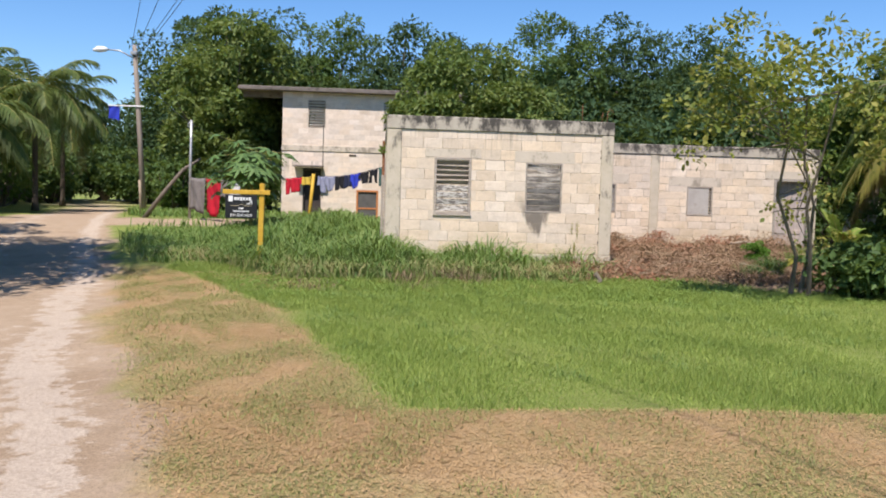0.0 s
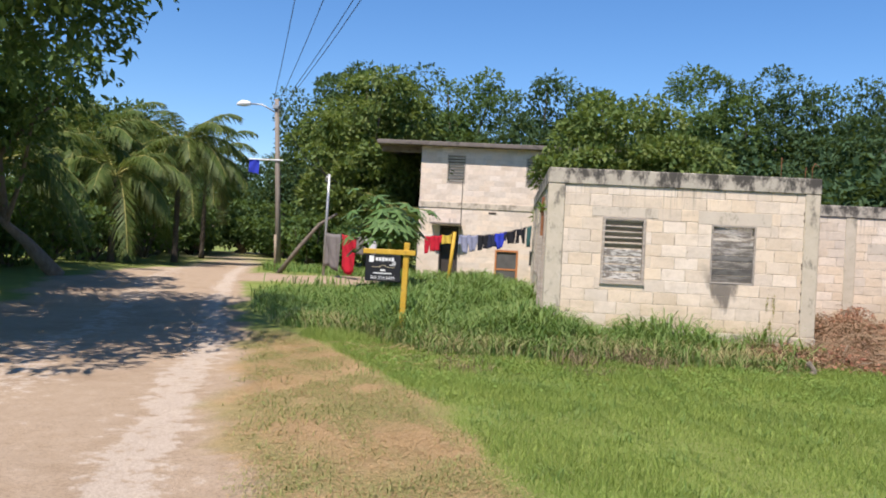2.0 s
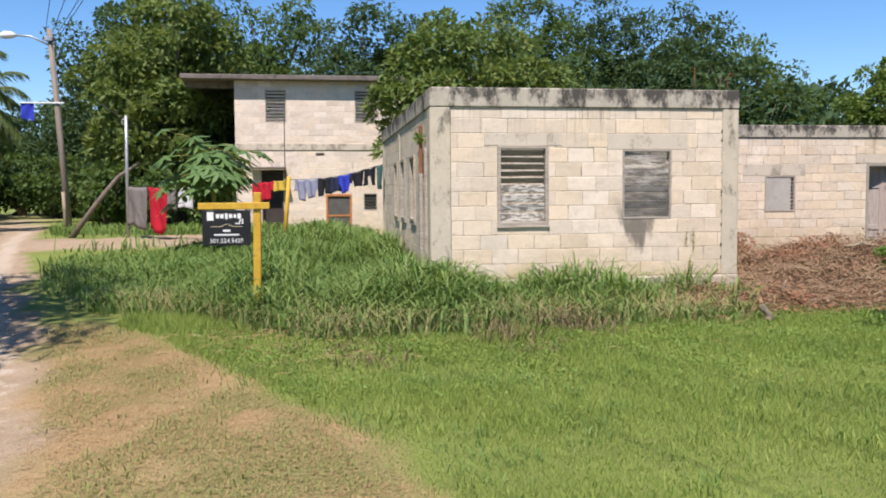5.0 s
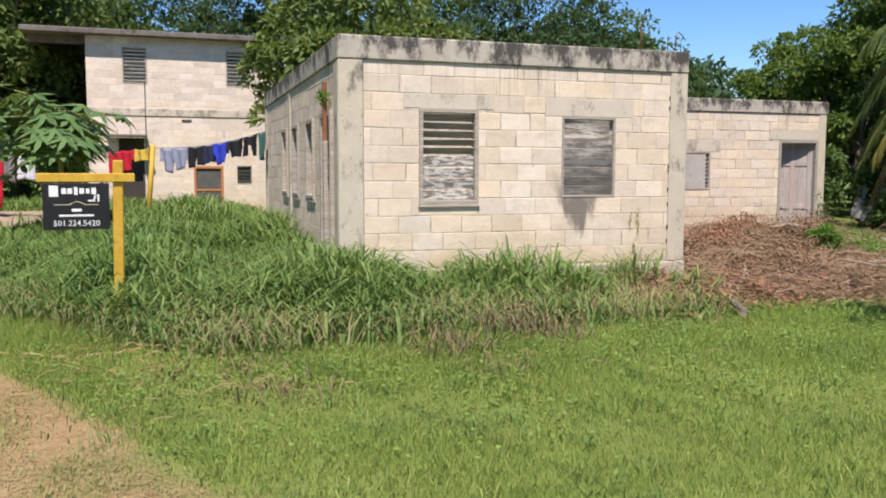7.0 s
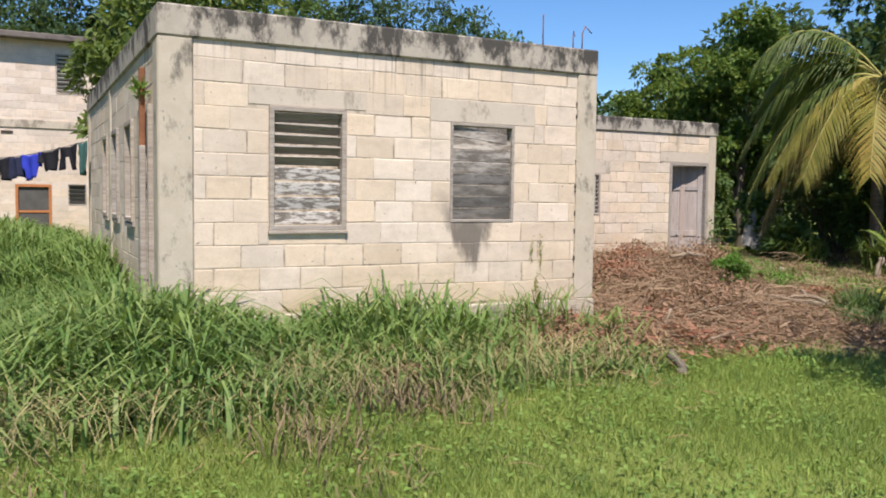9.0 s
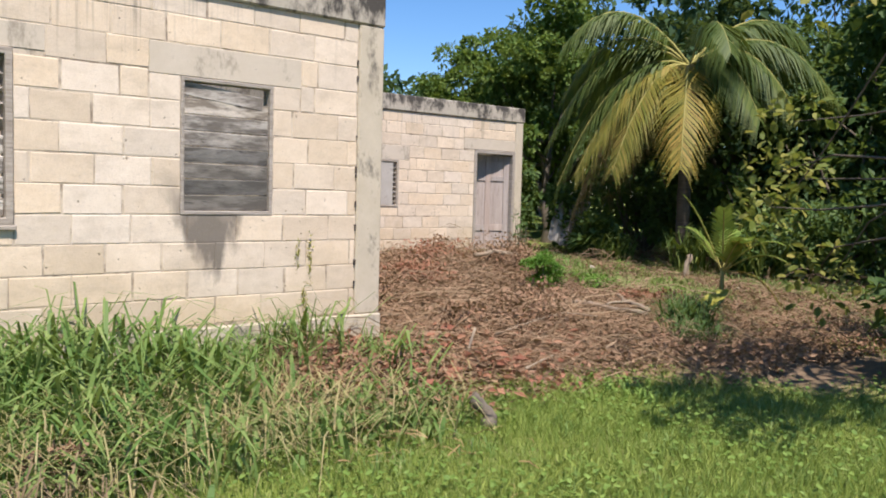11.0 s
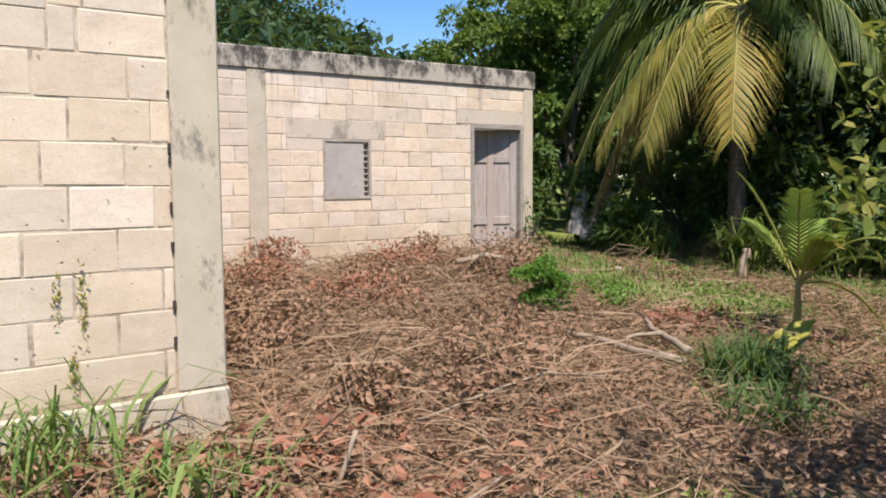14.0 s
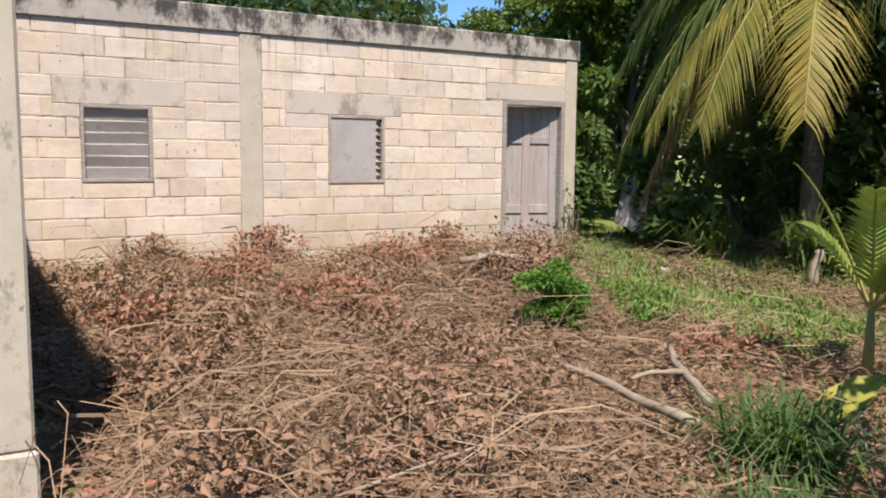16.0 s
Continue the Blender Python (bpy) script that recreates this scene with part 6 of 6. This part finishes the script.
def log(name, pts, r0, r1, label):
    pts = [(x, y, gz(x, y) + z + (0.12 if "branch" in name else 0.05)) for x, y, z in pts]
    n = len(pts)
    fine = []
    rs = random.Random(int(pts[0][0] * 100))
    for i in range(n - 1):
        for k in range(3):
            p = Vector(pts[i]).lerp(Vector(pts[i + 1]), k / 3)
            fine.append(p + Vector([rs.uniform(-1, 1) * 0.3 * r0 for _ in range(3)]))
    fine.append(Vector(pts[-1]))
    m = len(fine)
    ob = rod(name, fine, [(r0 + (r1 - r0) * i / (m - 1)) * rs.uniform(0.8, 1.15) for i in range(m)], M_BARK if "stump" in name else M_DEADWOOD, sides=7)
    return tagged(ob, label, "fallen branch")


log("fallen_branch", [(13.0, 15.4, 0.07), (12.98, 15.05, 0.08), (12.88, 14.6, 0.07), (12.82, 14.22, 0.06)], 0.02, 0.03, "bleached bare branch lying on dead brush")
log("fallen_branch", [(13.9, 15.42, 0.08), (13.7, 15.2, 0.07), (13.45, 14.85, 0.07), (13.2, 14.48, 0.07)], 0.02, 0.03, "bleached forked branch lying on dead brush")
log("fallen_branch", [(13.5, 14.92, 0.09), (13.32, 15.0, 0.10), (13.15, 14.98, 0.09)], 0.018, 0.012, "thin bleached side branch lying on dead brush")
log("fallen_branch", [(13.85, 17.85, 0.10), (14.15, 17.78, 0.11), (14.5, 17.68, 0.09)], 0.028, 0.034, "bleached bare branch lying on dead brush")
log("broken_stick", [(10.2, 13.88, -0.05), (10.26, 13.89, 0.07), (10.32, 13.9, 0.19)], 0.008, 0.012, "pale broken stick poking from the brush")
log("broken_stick", [(10.3, 13.35, 0.05), (10.7, 13.5, 0.06), (11.1, 13.7, 0.05)], 0.009, 0.006, "thin dry stick lying on the brush")
log("broken_stick", [(10.9, 14.3, 0.06), (11.3, 14.2, 0.09), (11.7, 14.26, 0.07), (12.1, 14.1, 0.04)], 0.009, 0.005, "thin dry stick lying on the brush")
log("tree_stump", [(9.46, 12.8, -0.05), (9.45, 12.82, 0.06), (9.4, 12.86, 0.1), (9.44, 12.9, 0.13)], 0.05, 0.025, "small gnarled stump at the edge of the lawn")
log("broken_stub", [(18.0, 17.3, -0.05), (18.02, 17.3, 0.15), (18.1, 17.32, 0.36)], 0.06, 0.05, "pale broken stub standing at the edge of the clearing")


def stone(x, y, r, seed):
    rs = random.Random(seed)
    bm = bmesh.new()
    bmesh.ops.create_icosphere(bm, subdivisions=2, radius=r)
    for v in bm.verts:
        v.co *= 0.75 + 0.4 * noise.noise(v.co * (2.2 / r) + Vector((seed, 0, 0)))
        v.co.z *= 0.65
    ob = part("stone", bm, M_SOILROCK)
    ob.location = (x, y, gz(x, y) + r * 0.25)
    return tagged(ob, "pale weathered stone lying in the yard", "stone", "stones in the yard")


for k, (x, y, r) in enumerate(((14.35, 19.75, 0.14), (15.9, 17.6, 0.09), (16.6, 18.1, 0.08), (16.3, 16.9, 0.06), (12.1, 19.9, 0.1), (7.5, 13.6, 0.12), (17.4, 16.0, 0.09))):
    stone(x, y, r, 400 + k)
rs = random.Random(77)
BRUSH_HEAPS = [(rs.uniform(10.8, 14.6), rs.uniform(14.2, 19.0), rs.uniform(0.16, 0.34), rs.uniform(0.3, 0.6)) for _ in range(26)]
BRUSH_HEAPS = [q for q in BRUSH_HEAPS if q[0] < 12.4 or q[1] > 16.2]
for k, (x, y, h, r) in enumerate(((12.9, 20.0, 0.42, 0.36), (15.0, 20.1, 0.35, 0.25), (11.6, 19.9, 0.25, 0.3), (9.6, 13.9, 0.22, 0.35), (7.2, 13.1, 0.2, 0.12), (12.6, 17.6, 0.3, 0.55), (13.3, 18.3, 0.28, 0.5), (11.1, 18.4, 0.28, 0.45), (15.4, 18.9, 0.34, 0.6), (13.0, 16.4, 0.22, 0.5), (14.6, 15.6, 0.16, 0.4), *BRUSH_HEAPS)):
    shrub("dead_bush", x, y, h, r, 500 + k, M_DEADLEAF if k % 5 else M_REDLEAF, "withered brown bush heap on dead brush", 820, 0.05, "withered bushes")
sheet = bmesh.new()
sv = [[sheet.verts.new((0.06 * i, 0.05 * math.sin(i * 1.9), 0.75 * j + 0.06 * i * (0.3 if j else -0.2))) for i in range(12)] for j in range(2)]
for i in range(11):
    sheet.faces.new((sv[0][i], sv[0][i + 1], sv[1][i + 1], sv[1][i]))
scrap = part("scrap_sheet", sheet, M_PANEL)
scrap.matrix_basis = pose(17.75, 20.15, gz(17.75, 20.15) + 0.35, -20, 14, -38)
scrap.modifiers.new("thickness", "SOLIDIFY").thickness = 0.006
tagged(scrap, "torn corrugated metal sheet leaning in the undergrowth", "metal sheet")
fence = thing("picket_fence", "pale weathered picket fence behind the clearing", "fence", (22.3, 15.2, gz(22.3, 15.2)))
for k in range(16):
    boxed("picket", (0.05 * k * 2.2, -0.3 * k * 0.05, -0.1), (0.05 * k * 2.2 + 0.07, -0.3 * k * 0.05 + 0.02, 0.95 + 0.05 * math.sin(k * 2.3)), M_SLAT, fence, "", 0.004)
boxed("rail", (0, 0.03, 0.6), (1.75, 0.05, 0.68), M_SLAT, fence, "", 0.004, Matrix.Rotation(radians(-8), 3, "Z"))

# ---- blocks of the walls ----
def bonds(limits, offsets):
    return [[(lim, v) for lim, v in zip(limits, row)] for row in offsets]


FRONT_BOND = bonds((1.0, 3.0, 9.0), [(0.18, 0.18, 0.18), (0.29, 0.29, 0.29), (0.35, 0.26, 0.33), (0.17, 0.36, 0.31), (0.33, 0.18, 0.12), (0.17, 0.36, 0.24), (0.37, 0.18, 0.12), (0.22, 0.37, 0.25), (0.05, 0.05, 0.07), (0.26, 0.26, 0.26), (0.05, 0.05, 0.07), (0.25, 0.25, 0.25)])
BACK_BOND = bonds((0.95, 2.6, 3.8, 9.0), [(0.2, 0.2, 0.05, 0.05), (0.06, 0.06, 0.11, 0.11), (0.24, 0.24, 0.01, 0.01), (0.03, 0.03, 0.27, 0.13), (0.25, 0.25, 0.26, 0.36), (0.06, 0.07, 0.36, 0.18), (0.21, 0.24, 0.24, 0.36), (0.05, 0.05, 0.29, 0.18), (0.24, 0.24, 0.28, 0.36), (0.02, 0.02, 0.1, 0.1), (0.2, 0.2, 0.27, 0.27), (0.02, 0.02, 0.11, 0.11)])
lay_blocks(front, [(0.262, 4.118)], BASE, UNDER, f_holes + f_lintels, M_BLOCK, 1, 0.196, 0.38, 0.15, FRONT_BOND)
lay_blocks(back, [(0.02, 2.503)], -0.25, UNDER, b_holes + b_lintels, M_BLOCK, 2, 0.1925, 0.378, 0.135, BACK_BOND)
lay_blocks(back, [(2.742, 6.813)], -0.25, UNDER, b_holes + b_lintels, M_BLOCK, 6, 0.1915, 0.382, 0.175, BACK_BOND)
lay_blocks(left, [(0.222, 3.298), (3.502, 7.118)], -0.25, UNDER, l_holes, M_BLOCK, 3, 0.196, 0.38, 0.15)
lay_blocks(hw, [(0.0, 4.9)], 3.1, 5.2, h_holes, M_FARBLOCK, 4)
lay_blocks(hw, [(0.0, 4.9)], 0.05, 2.88, h_holes, M_FARBLOCK, 5)
